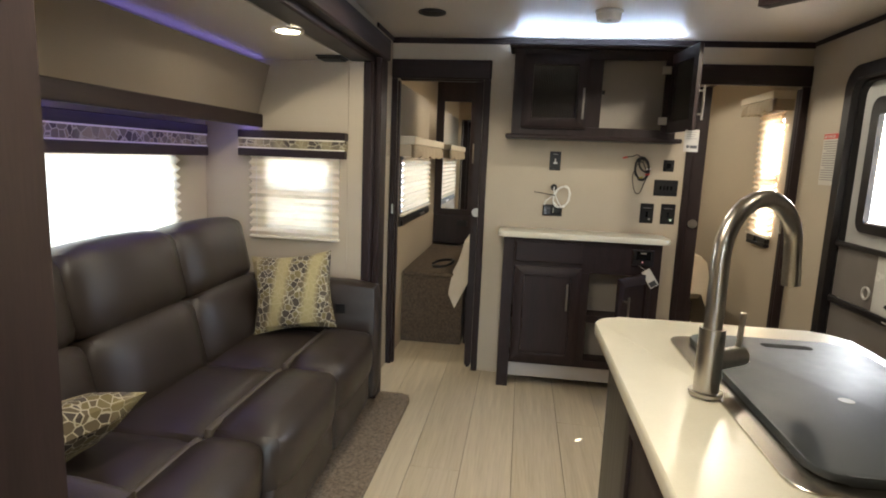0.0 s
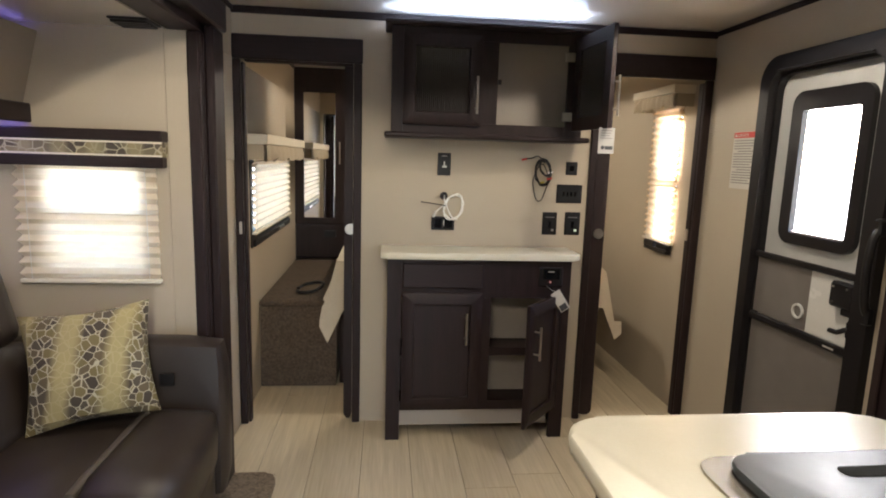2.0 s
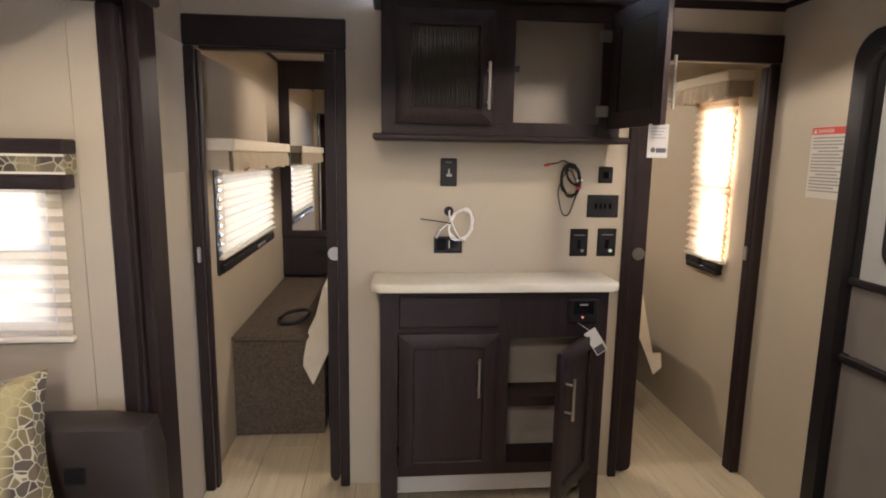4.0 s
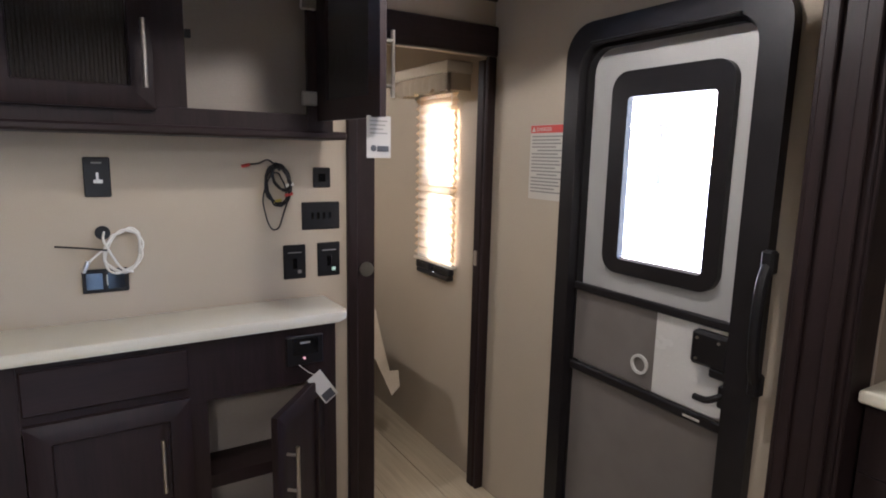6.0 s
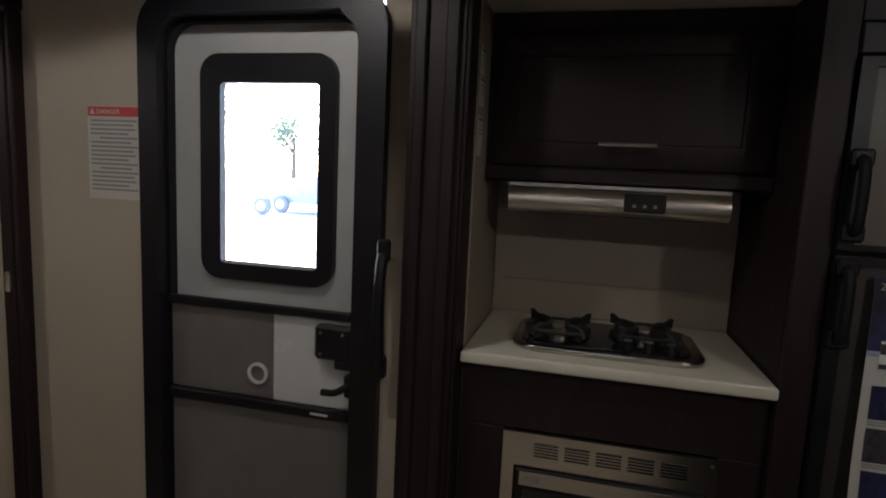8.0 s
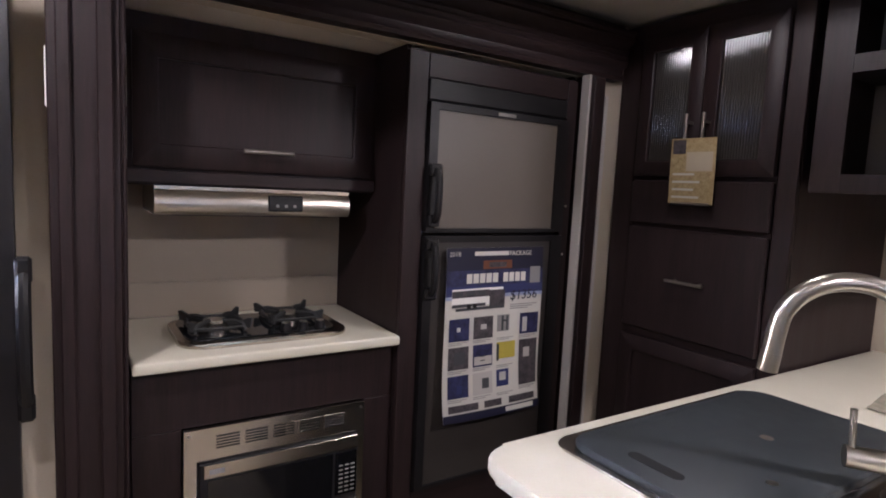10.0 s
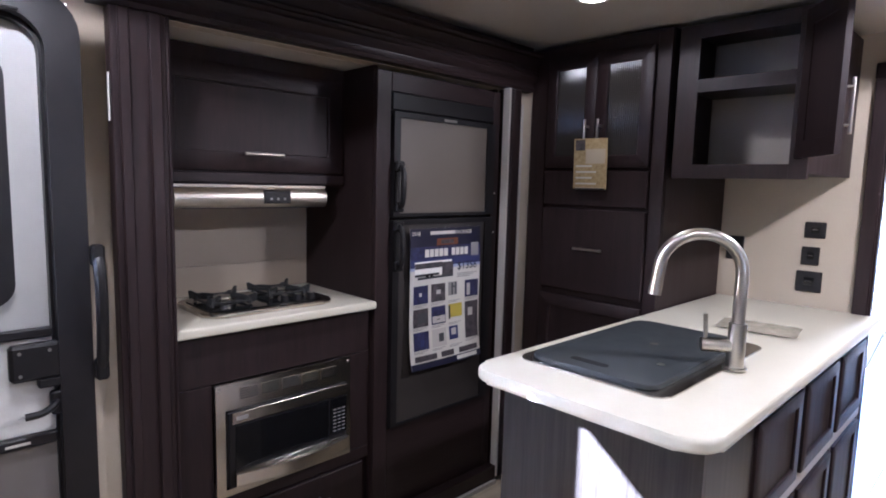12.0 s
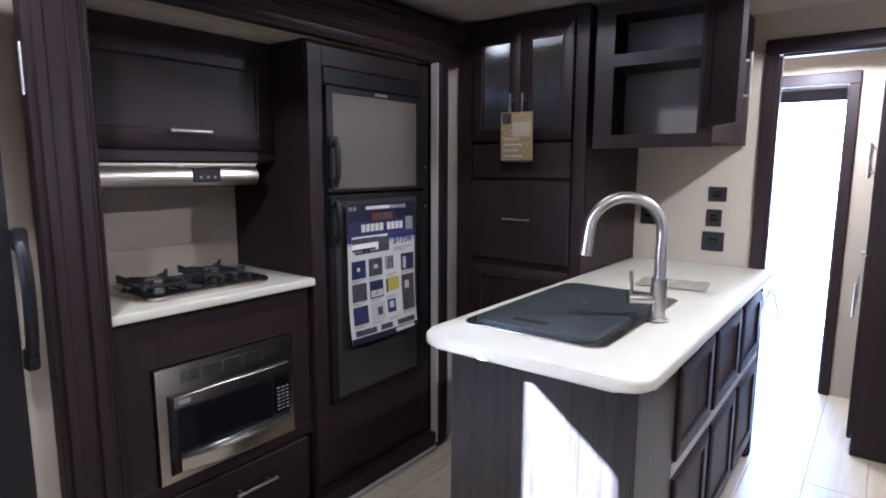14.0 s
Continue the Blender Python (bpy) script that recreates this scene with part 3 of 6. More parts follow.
def upper_cabinet():
    x0, x1, y0, y1, z0, z1 = 0.635, 1.50, 3.835, YP - 0.001, 1.45, 1.90
    c = thing("wall_cabinet", (1.07, y1, z0), "dark wood wall cabinet, one reeded glass door shut, one open", "cabinet")
    for nm, b in (("side", (x0, y0, z0, x0 + 0.016, y1, z1)), ("side", (x1 - 0.016, y0, z0, x1, y1, z1)), ("bottom", (x0 + 0.0165, y0, z0, x1 - 0.0165, y1, z0 + 0.016)), ("top", (x0 + 0.0165, y0, z1 - 0.016, x1 - 0.0165, y1, z1))):
        part(nm, B(b), WOOD, c)
    part("divider", B((1.055, y0, z0 + 0.017, 1.073, y1 - 0.012, z1 - 0.017)), WOOD, c)
    part("lining", B((x0 + 0.017, y1 - 0.010, z0 + 0.017, x1 - 0.017, y1 - 0.004, z1 - 0.017)), BACKING, c, "pale tan back panel")
    part("lining", B((1.0735, y0 + 0.004, z0 + 0.017, 1.0765, y1 - 0.012, z1 - 0.018)), BACKING, c, "pale tan side panel")
    f = bmesh.new()
    for b in ((x0, y0 - 0.018, z0, x0 + 0.05, y0 - 0.0005, z1), (x1 - 0.075, y0 - 0.018, z0, x1, y0 - 0.0005, z1), (1.02, y0 - 0.018, z0 + 0.0455, 1.105, y0 - 0.0005, z1 - 0.0505), (x0 + 0.0505, y0 - 0.018, z0, x1 - 0.0755, y0 - 0.0005, z0 + 0.045), (x0 + 0.0505, y0 - 0.018, z1 - 0.05, x1 - 0.0755, y0 - 0.0005, z1)):
        box(f, *b)
    part("face_frame", f, WOOD, c)
    part("crown", B((x0 - 0.03, y0 - 0.055, z1 + 0.001, x1 + 0.03, y1, z1 + 0.022), bev=0.006), WOODH, c)
    part("shelf_rail", B((x0 - 0.03, y0 - 0.045, z0 - 0.024, x1 + 0.035, y1, z0 - 0.001), bev=0.006), WOODH, c, "projecting dark bottom ledge")
    shaker(c, FN @ Matrix.Translation((0.685, y0 - 0.019, 1.485)), 0.345, 0.385, fill="reed", handle=(0.323, 0.13, 0.16, True))
    hinge_x = 1.452
    m = Matrix.Translation((hinge_x, y0 - 0.022, 1.478)) @ pose(0, 0, 0, 0, 0, 96) @ Matrix.Translation((-0.345, 0.0, 0))
    d = shaker(c, m, 0.345, 0.40, fill="reed", handle=(0.022, 0.13, 0.16, True), label="cabinet door with reeded glass, swung open")
    for z in (1.54, 1.80):
        part("hinge", B((1.405, y0 - 0.030, z - 0.02, 1.45, y0 - 0.0195, z + 0.02), bev=0.003), NICKEL, c, "nickel concealed hinge")
    part("door_catch", B((1.106, y0 - 0.024, 1.67, 1.120, y0 - 0.010, 1.69)), BLACKP, c)
    bar = thing("led_strip", (1.07, 3.87, 1.925), "cool white light strip along the cabinet top, lit", "light strip")
    part("channel", B((0.64, 3.845, 1.9225, 1.50, 3.875, 1.928)), WHITEP, bar)
    part("diffuser", B((0.645, 3.849, 1.9285, 1.495, 3.871, 1.934)), LEDW, bar)


upper_cabinet()


def lower_cabinet():
    x0, x1, y0, y1, zt = 0.63, 1.49, 3.79, YP - 0.001, 0.882
    c = thing("base_cabinet", (1.06, y1, 0), "dark wood base cabinet, one door shut and one ajar", "cabinet")
    part("side", B((x0, y0 + 0.019, 0, x0 + 0.016, y1, zt)), WOOD, c)
    part("side", B((x1 - 0.016, y0 + 0.019, 0, x1, y1, zt)), WOOD, c)
    part("bottom", B((x0 + 0.0165, y0 + 0.019, 0.15, x1 - 0.0165, y1 - 0.008, 0.166)), WOOD, c)
    part("lining", B((x0 + 0.0165, y1 - 0.007, 0.05, x1 - 0.0165, y1 - 0.002, zt)), BACKING, c, "pale tan back panel")
    part("shelf", B((x0 + 0.0165, y0 + 0.06, 0.40, x1 - 0.0165, y1 - 0.008, 0.44)), WOOD, c)
    f = bmesh.new()
    for b in ((x0, y0, 0, x0 + 0.065, y0 + 0.018, zt), (x1 - 0.065, y0, 0, x1, y0 + 0.018, zt), (1.055, y0, 0.195, 1.115, y0 + 0.018, 0.70), (x0 + 0.0655, y0, 0.15, x1 - 0.0655, y0 + 0.018, 0.1945), (x0 + 0.0655, y0, 0.7005, x1 - 0.0655, y0 + 0.018, zt)):
        box(f, *b)
    part("face_frame", f, WOOD, c)
    part("toe_board", B((x0 + 0.066, y0 + 0.045, 0.055, x1 - 0.066, y0 + 0.055, 0.149)), SEAL, c, "grey recessed toe board")
    shaker(c, FN @ Matrix.Translation((0.70, y0 - 0.001, 0.165)), 0.37, 0.56, handle=(0.295, 0.398, 0.15, True))
    part("false_drawer", B((0.70, y0 - 0.013, 0.748, 1.07, y0 - 0.001, 0.862), bev=0.004), WOODH, c, "flat dark drawer front")
    w = 0.315
    m = Matrix.Translation((1.432, y0 - 0.004, 0.165)) @ pose(0, 0, 0, 0, 0, 49) @ Matrix.Translation((-w, 0, 0))
    shaker(c, m, w, 0.56, handle=(0.045, 0.390, 0.15, True), label="panelled cabinet door standing ajar")
    top = thing("countertop", (1.06, y1, zt), "cream laminate countertop with rounded front edge", "countertop")
    bm = bmesh.new()
    slab(bm, rounded(0.598, 3.762, 1.528, YP - 0.002, 0.035, 5, (1, 1, 0, 0)), zt + 0.001, 0.913, bev=0.010, seg=3)
    part("slab", bm, COUNTER, top)
    g = thing("control_panel", (1.40, y0, 0.80), "black gas detector plate with a red light", "panel")
    part("plate", B((1.335, y0 - 0.010, 0.760, 1.448, y0 - 0.0005, 0.850), bev=0.003), BLACKP, g)
    part("face", B((1.355, y0 - 0.014, 0.795, 1.43, y0 - 0.0105, 0.842)), BLACKG, g)
    part("lettering", B((1.375, y0 - 0.0155, 0.828, 1.405, y0 - 0.0145, 0.834)), INKG, g)
    part("indicator", cyl(bmesh.new(), (1.388, y0 - 0.014, 0.782), (1.388, y0 - 0.010, 0.782), 0.004, 10), REDL, g, "red indicator light")
    t = thing("hang_tag", (1.40, y0 - 0.02, 0.70), "white paper tag on a string, printed dark corner", "tag")
    tm = Matrix.Translation((1.424, y0 - 0.068, 0.705)) @ pose(0, 0, 0, 4, -34, 0)
    part("card", placed(B((-0.024, -0.0008, -0.052, 0.024, 0.0008, 0.052)), tm), PAPER, t)
    part("print", placed(B((-0.020, -0.0018, -0.048, 0.016, -0.0010, -0.018)), tm), INK, t)
    part("string", tube(bmesh.new(), [(1.405, y0 - 0.069, 0.70), (1.35, y0 - 0.09, 0.665), (1.30, y0 - 0.13, 0.63)], 0.0010, 5), PAPER, t)
    part("string", tube(bmesh.new(), [(1.372, y0 - 0.010, 0.762), (1.383, y0 - 0.05, 0.755), (1.398, y0 - 0.067, 0.747)], 0.0012, 5), PAPER, t)


lower_cabinet()


def wall_plate(name, x0, x1, z0, z1, label, category="outlet", face=YP, sign=-1, marks=()):
    """A dark plate on a wall that faces along -y (sign -1) or +y (sign 1)."""
    def yy(a, b):
        return (face + sign * b, face + sign * a) if sign < 0 else (face + a, face + b)
    a, b = yy(0.0005, 0.007)
    p = thing(name, ((x0 + x1) / 2, face, z0), label, category, "wall plates")
    part("plate", B((x0, a, z0, x1, b, z1), bev=0.003), BLACKP, p)
    a2, b2 = yy(0.0072, 0.0095)
    for (u0, u1, v0, v1, m, nm) in marks:
        part(nm, B((x0 + u0 * (x1 - x0), a2, z0 + v0 * (z1 - z0), x0 + u1 * (x1 - x0), b2, z0 + v1 * (z1 - z0)), bev=0.0008), m, p)
    return p


wall_plate("wall_outlet", 0.862, 0.926, 1.256, 1.364, "black aerial connection plate on the wall", marks=((0.46, 0.56, 0.35, 0.62, NICKEL, "connector"), (0.36, 0.7, 0.35, 0.44, NICKEL, "connector"), (0.3, 0.7, 0.84, 0.88, INKG, "lettering")))
wall_plate("wall_outlet", 0.840, 0.953, 0.990, 1.057, "black double socket plate on the wall", marks=((0.08, 0.44, 0.15, 0.85, BLACKG, "socket"), (0.54, 0.92, 0.15, 0.85, BLACKG, "socket"), (0.52, 0.55, 0.3, 0.75, WHITEP, "insert")))
wall_plate("wall_switch", 1.497, 1.556, 1.275, 1.340, "small square black wall plate", "switch", marks=((0.3, 0.7, 0.3, 0.7, BLACKG, "button"),))
wall_plate("wall_switch", 1.457, 1.587, 1.137, 1.228, "wide black plate with four rocker switches", "switch", marks=tuple((0.24 + 0.15 * i, 0.31 + 0.15 * i, 0.38, 0.62, BLACKG, "rocker") for i in range(4)))
wall_plate("wall_switch", 1.394, 1.468, 0.977, 1.090, "black switch plate with small lettering", "switch", marks=((0.4, 0.6, 0.3, 0.6, BLACKG, "rocker"), (0.2, 0.8, 0.76, 0.79, INKG, "lettering"), (0.62, 0.78, 0.16, 0.26, INKG, "symbol")))
wall_plate("wall_switch", 1.508, 1.587, 0.977, 1.092, "black switch plate with small lettering", "switch", marks=((0.4, 0.6, 0.3, 0.6, BLACKG, "rocker"), (0.2, 0.8, 0.76, 0.79, INKG, "lettering"), (0.62, 0.78, 0.16, 0.26, GREENL, "indicator")))


def coil(bm, cx, cz, y, rx, rz, turns, r, rng, tilt=0.0):
    pts = []
    for i in range(int(turns * 12) + 1):
        a = 2 * math.pi * i / 12
        k = 1 + 0.10 * rng.uniform(-1, 1)
        px, pz = rx * k * math.cos(a), rz * k * math.sin(a)
        pts.append((cx + px * math.cos(tilt) - pz * math.sin(tilt), y - 0.006 - 0.012 * rng.random(), cz + px * math.sin(tilt) + pz * math.cos(tilt)))
    tube(bm, pts, r, 6)


rng = random.Random(11)
wc = thing("coiled_cable", (0.90, YP, 1.12), "coiled white aerial cable hanging from a wall grommet", "cable")
bm = bmesh.new()
coil(bm, 0.945, 1.105, YP - 0.004, 0.043, 0.062, 3, 0.0032, rng, -0.3)
tube(bm, [(0.90, YP - 0.006, 1.160), (0.897, YP - 0.03, 1.145), (0.905, YP - 0.03, 1.12), (0.935, YP - 0.02, 1.06), (0.965, YP - 0.02, 1.045)], 0.0032, 6)
tube(bm, [(0.905, YP - 0.022, 1.12), (0.88, YP - 0.026, 1.10), (0.853, YP - 0.03, 1.075)], 0.0032, 6)
part("cable", bm, WHITEP, wc)
part("grommet", cyl(bmesh.new(), (0.897, YP - 0.008, 1.158), (0.897, YP - 0.001, 1.158), 0.019, 20), BLACKP, wc, "black round grommet")
part("tie", tube(bmesh.new(), [(0.785, YP - 0.02, 1.128), (0.85, YP - 0.022, 1.120), (0.905, YP - 0.03, 1.112)], 0.0026, 6), BLACKP, wc, "black cable tie")
part("plug", cyl(bmesh.new(), (0.858, YP - 0.032, 1.085), (0.845, YP - 0.032, 1.055), 0.006, 10), NICKEL, wc)
bc = thing("coiled_cable", (1.39, YP, 1.30), "bundle of black audio leads hanging on the wall", "cable")
bm = bmesh.new()
coil(bm, 1.380, 1.285, YP - 0.004, 0.038, 0.062, 5, 0.0034, rng, 0.1)
coil(bm, 1.388, 1.305, YP - 0.010, 0.022, 0.040, 5, 0.0034, rng, 0.5)
coil(bm, 1.370, 1.235, YP - 0.004, 0.034, 0.088, 1, 0.0026, rng, -0.1)
tube(bm, [(1.285, YP - 0.018, 1.348), (1.32, YP - 0.02, 1.352), (1.35, YP - 0.025, 1.362), (1.385, YP - 0.02, 1.33)], 0.0028, 6)
part("cable", bm, BLACKP, bc)
for x, z, m in ((1.282, 1.345, REDI), (1.415, 1.285, WHITEP), (1.412, 1.255, REDI), (1.375, 1.235, YELI)):
    part("plug", cyl(bmesh.new(), (x - 0.012, YP - 0.02, z - 0.003), (x + 0.012, YP - 0.02, z + 0.003), 0.005, 8), m, bc)
nt = thing("notice", (1.675, YP, 1.33), "small printed paper card hanging below the open cabinet door", "notice")
part("sheet", B((1.472, 3.512, 1.378, 1.538, 3.5132, 1.482)), SEAL, nt)
for i in range(4):
    part("text_line", B((1.480, 3.5105, 1.468 - 0.010 * i, 1.528 - 0.006 * (i % 3), 3.5115, 1.471 - 0.010 * i)), INKG, nt)
part("print", B((1.500, 3.5105, 1.394, 1.532, 3.5115, 1.408)), INK, nt)
part("print", cyl(bmesh.new(), (1.490, 3.5105, 1.402), (1.490, 3.5115, 1.402), 0.008, 14), INK, nt)
part("string", tube(bmesh.new(), [(1.505, 3.5126, 1.481), (1.507, 3.52, 1.52), (1.510, 3.53, 1.56)], 0.0012, 5), PAPER, nt)


# ---- windows with shades ----
def pleated(bm, w, z0, z1, depth=0.018, pitch=0.036, wave=0.010):
    """A pleated shade hanging in local x and z, its sides scalloped."""
    n = max(4, int((z1 - z0) / pitch))
    prev = None
    for i in range(2 * n + 1):
        z = z1 - (z1 - z0) * i / (2 * n)
        y = -depth if i % 2 else 0.0
        e = wave if i % 2 else 0.0
        row = [bm.verts.new((-w / 2 - e, y, z)), bm.verts.new((-w / 6, y, z)), bm.verts.new((w / 6, y, z)), bm.verts.new((w / 2 + e, y, z))]
        if prev:
            for k in range(3):
                bm.faces.new((prev[k], prev[k + 1], row[k + 1], row[k]))
        prev = row
    return bm


def window(name, m, w, z0, z1, depth, label, shade_z=None, shade_w=None, rail=None, valance=None, bar=True, frame_mat=TRIMB, cloth=None, casing_w=0.0):
    """m: centre of the window on the room face of the wall, local -y into the room, z from the floor."""
    p = thing(name, m.translation, label, "window", "", "structure")
    q = [(-w / 2 + 0.022, z0 + 0.022), (w / 2 - 0.022, z0 + 0.022), (w / 2 - 0.022, z1 - 0.022), (-w / 2 + 0.022, z1 - 0.022)]
    o = [(-w / 2 + 0.001, z0 + 0.001), (w / 2 - 0.001, z0 + 0.001), (w / 2 - 0.001, z1 - 0.001), (-w / 2 + 0.001, z1 - 0.001)]
    bm = ring(bmesh.new(), o, q, -depth + 0.004, -0.012, UPRIGHT)
    part("window_frame", placed(bm, m), frame_mat, p)
    if casing_w:
        e = casing_w
        part("inner_casing", placed(ring(bmesh.new(), rounded(-w / 2 - e, z0 - e, w / 2 + e, z1 + 0.01, 0.02, 4), rounded(-w / 2 + 0.004, z0 + 0.004, w / 2 - 0.004, z1, 0.01, 4), 0.0006, 0.0055, UPRIGHT), m), frame_mat, p, "dark inner frame on the wall")
    if bar:
        zc = rail or (z0 + z1) / 2
        part("sash_bar", placed(B((-w / 2 + 0.023, depth - 0.03, zc - 0.016, w / 2 - 0.023, depth - 0.008, zc + 0.016)), m), frame_mat, p)
    g = part("pane", placed(B((-w / 2 + 0.0225, depth - 0.024, z0 + 0.0225, w / 2 - 0.0225, depth - 0.020, z1 - 0.0225)), m), GLASS, p)
    g.visible_shadow = False
    if rail:
        part("insect_screen", placed(B((-w / 2 + 0.023, depth - 0.034, z0 + 0.0225, w / 2 - 0.023, depth - 0.032, rail - 0.017)), m), MESHW, p, "grey insect mesh")
    if shade_z:
        sw = shade_w or w
        s = thing("pleated_blind", m.translation, "cream pleated window blind, drawn down", "blind", "pleated blinds")
        part("cloth", placed(pleated(bmesh.new(), sw, shade_z + 0.014, z1 + 0.01, 0.018), m @ Matrix.Translation((0, -0.006, 0))), cloth or SHADE, s)
        part("bottom_rail", placed(B((-sw / 2 - 0.008, -0.030, shade_z, sw / 2 + 0.008, -0.004, shade_z + 0.014), bev=0.003), m), CREAM, s)
        for sx in (-1, 1):
            part("cord", placed(tube(bmesh.new(), [(sx * (sw / 2 - 0.03), -0.024, shade_z), (sx * (sw / 2 - 0.03), -0.024, z1 + 0.01)], 0.0012, 5), m), WHITEP, s)
    return p


W1 = pose(SLIDE_X, 2.39, 0, 0, 0, 90)
window("window_1", W1, 1.28, 0.90, 1.29, T, "wide slide-out window behind the sofa, daylit", 0.905, 1.32, bar=False)
W2 = pose(-0.405, SLIDE_Y1, 0, 0, 0, 0)
window("window_2", W2, 0.36, 0.895, 1.29, T - 0.01, "two-part window at the sofa's end, daylit", 0.868, 0.450, rail=1.105)
W3 = pose(XL, 4.865, 0, 0, 0, 90)
window("window_3", W3, 1.05, 0.90, 1.30, T, "bedroom window in a dark frame, daylit", 0.905, 1.12, bar=False, cloth=LINED, casing_w=0.065)
W4 = pose(XR, 4.395, 0, 0, 0, -90)
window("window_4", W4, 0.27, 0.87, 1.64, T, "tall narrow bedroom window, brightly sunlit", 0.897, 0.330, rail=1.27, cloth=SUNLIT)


def banded_valance(m, w, z0, z1, d):
    """Dark wooden box valance with a printed cloth band."""
    v = thing("valance", m.translation + Vector((0, 0, z0)), "dark box valance with a ring-print cloth band", "valance", "sofa valances")
    h = z1 - z0
    part("top_board", placed(B((-w / 2, -d - 0.012, z1 - 0.30 * h, w / 2, -0.001, z1), bev=0.004), m), WOODH, v)
    part("bottom_board", placed(B((-w / 2, -d - 0.012, z0, w / 2, -0.020, z0 + 0.30 * h), bev=0.004), m), WOODH, v)
    part("cloth_band", placed(B((-w / 2 + 0.003, -d - 0.004, z0 + 0.30 * h, w / 2 - 0.003, -0.002, z1 - 0.30 * h)), m), BANDC, v, "ring-print cloth band")
    for zz in (z0 + 0.30 * h, z1 - 0.30 * h - 0.006):
        part("piping", placed(B((-w / 2 + 0.001, -d - 0.008, zz, w / 2 - 0.001, -d - 0.0045, zz + 0.006)), m), CREAM, v)


banded_valance(W1, 1.56, 1.268, 1.412, 0.09)
banded_valance(W2, 0.54, 1.275, 1.40, 0.055)


def box_valance(m, w, z0, z1, d, label):
    v = thing("valance", m.translation + Vector((0, 0, z0)), label, "valance", "bedroom valances")
    zc = z0 + 0.62 * (z1 - z0)
    part("cornice", placed(B((-w / 2 - 0.012, -d - 0.012, zc, w / 2 + 0.012, -0.001, z1), bev=0.004), m), CREAM, v)
    bm = bmesh.new()
    n = 28
    rows = []
    for i in range(n + 1):
        u = -w / 2 + w * i / n
        fold = 0.010 * math.sin(i * 1.9) + (0.014 if i % 9 == 4 else 0)
        low = z0 + (0.018 if i % 9 == 4 else 0.004 * math.sin(i))
        rows.append([bm.verts.new((u, -d + 0.001, zc)), bm.verts.new((u, -d - 0.006 - fold * 0.6, (zc + low) / 2)), bm.verts.new((u, -d - 0.004 - fold, low)), bm.verts.new((u, -d + 0.012 - fold, low)), bm.verts.new((u, -d + 0.012, zc))])
    for a, b in zip(rows, rows[1:]):
        for k in range(4):
            bm.faces.new((a[k], b[k], b[k + 1], a[k + 1]))
    part("skirt", placed(bm, m), VALF, v, "tan gathered cloth skirt")
    for sx in (-1, 1):
        part("side_board", placed(B((sx * w / 2 - (0.012 if sx > 0 else 0), -d + 0.013, z0 + 0.006, sx * w / 2 + (0 if sx > 0 else 0.012), -0.001, zc - 0.001)), m), VALF, v)


box_valance(W3, 1.30, 1.295, 1.43, 0.10, "cream box valance with tan pleated skirt")
box_valance(W4, 0.48, 1.64, 1.755, 0.11, "cream box valance with tan pleated skirt")


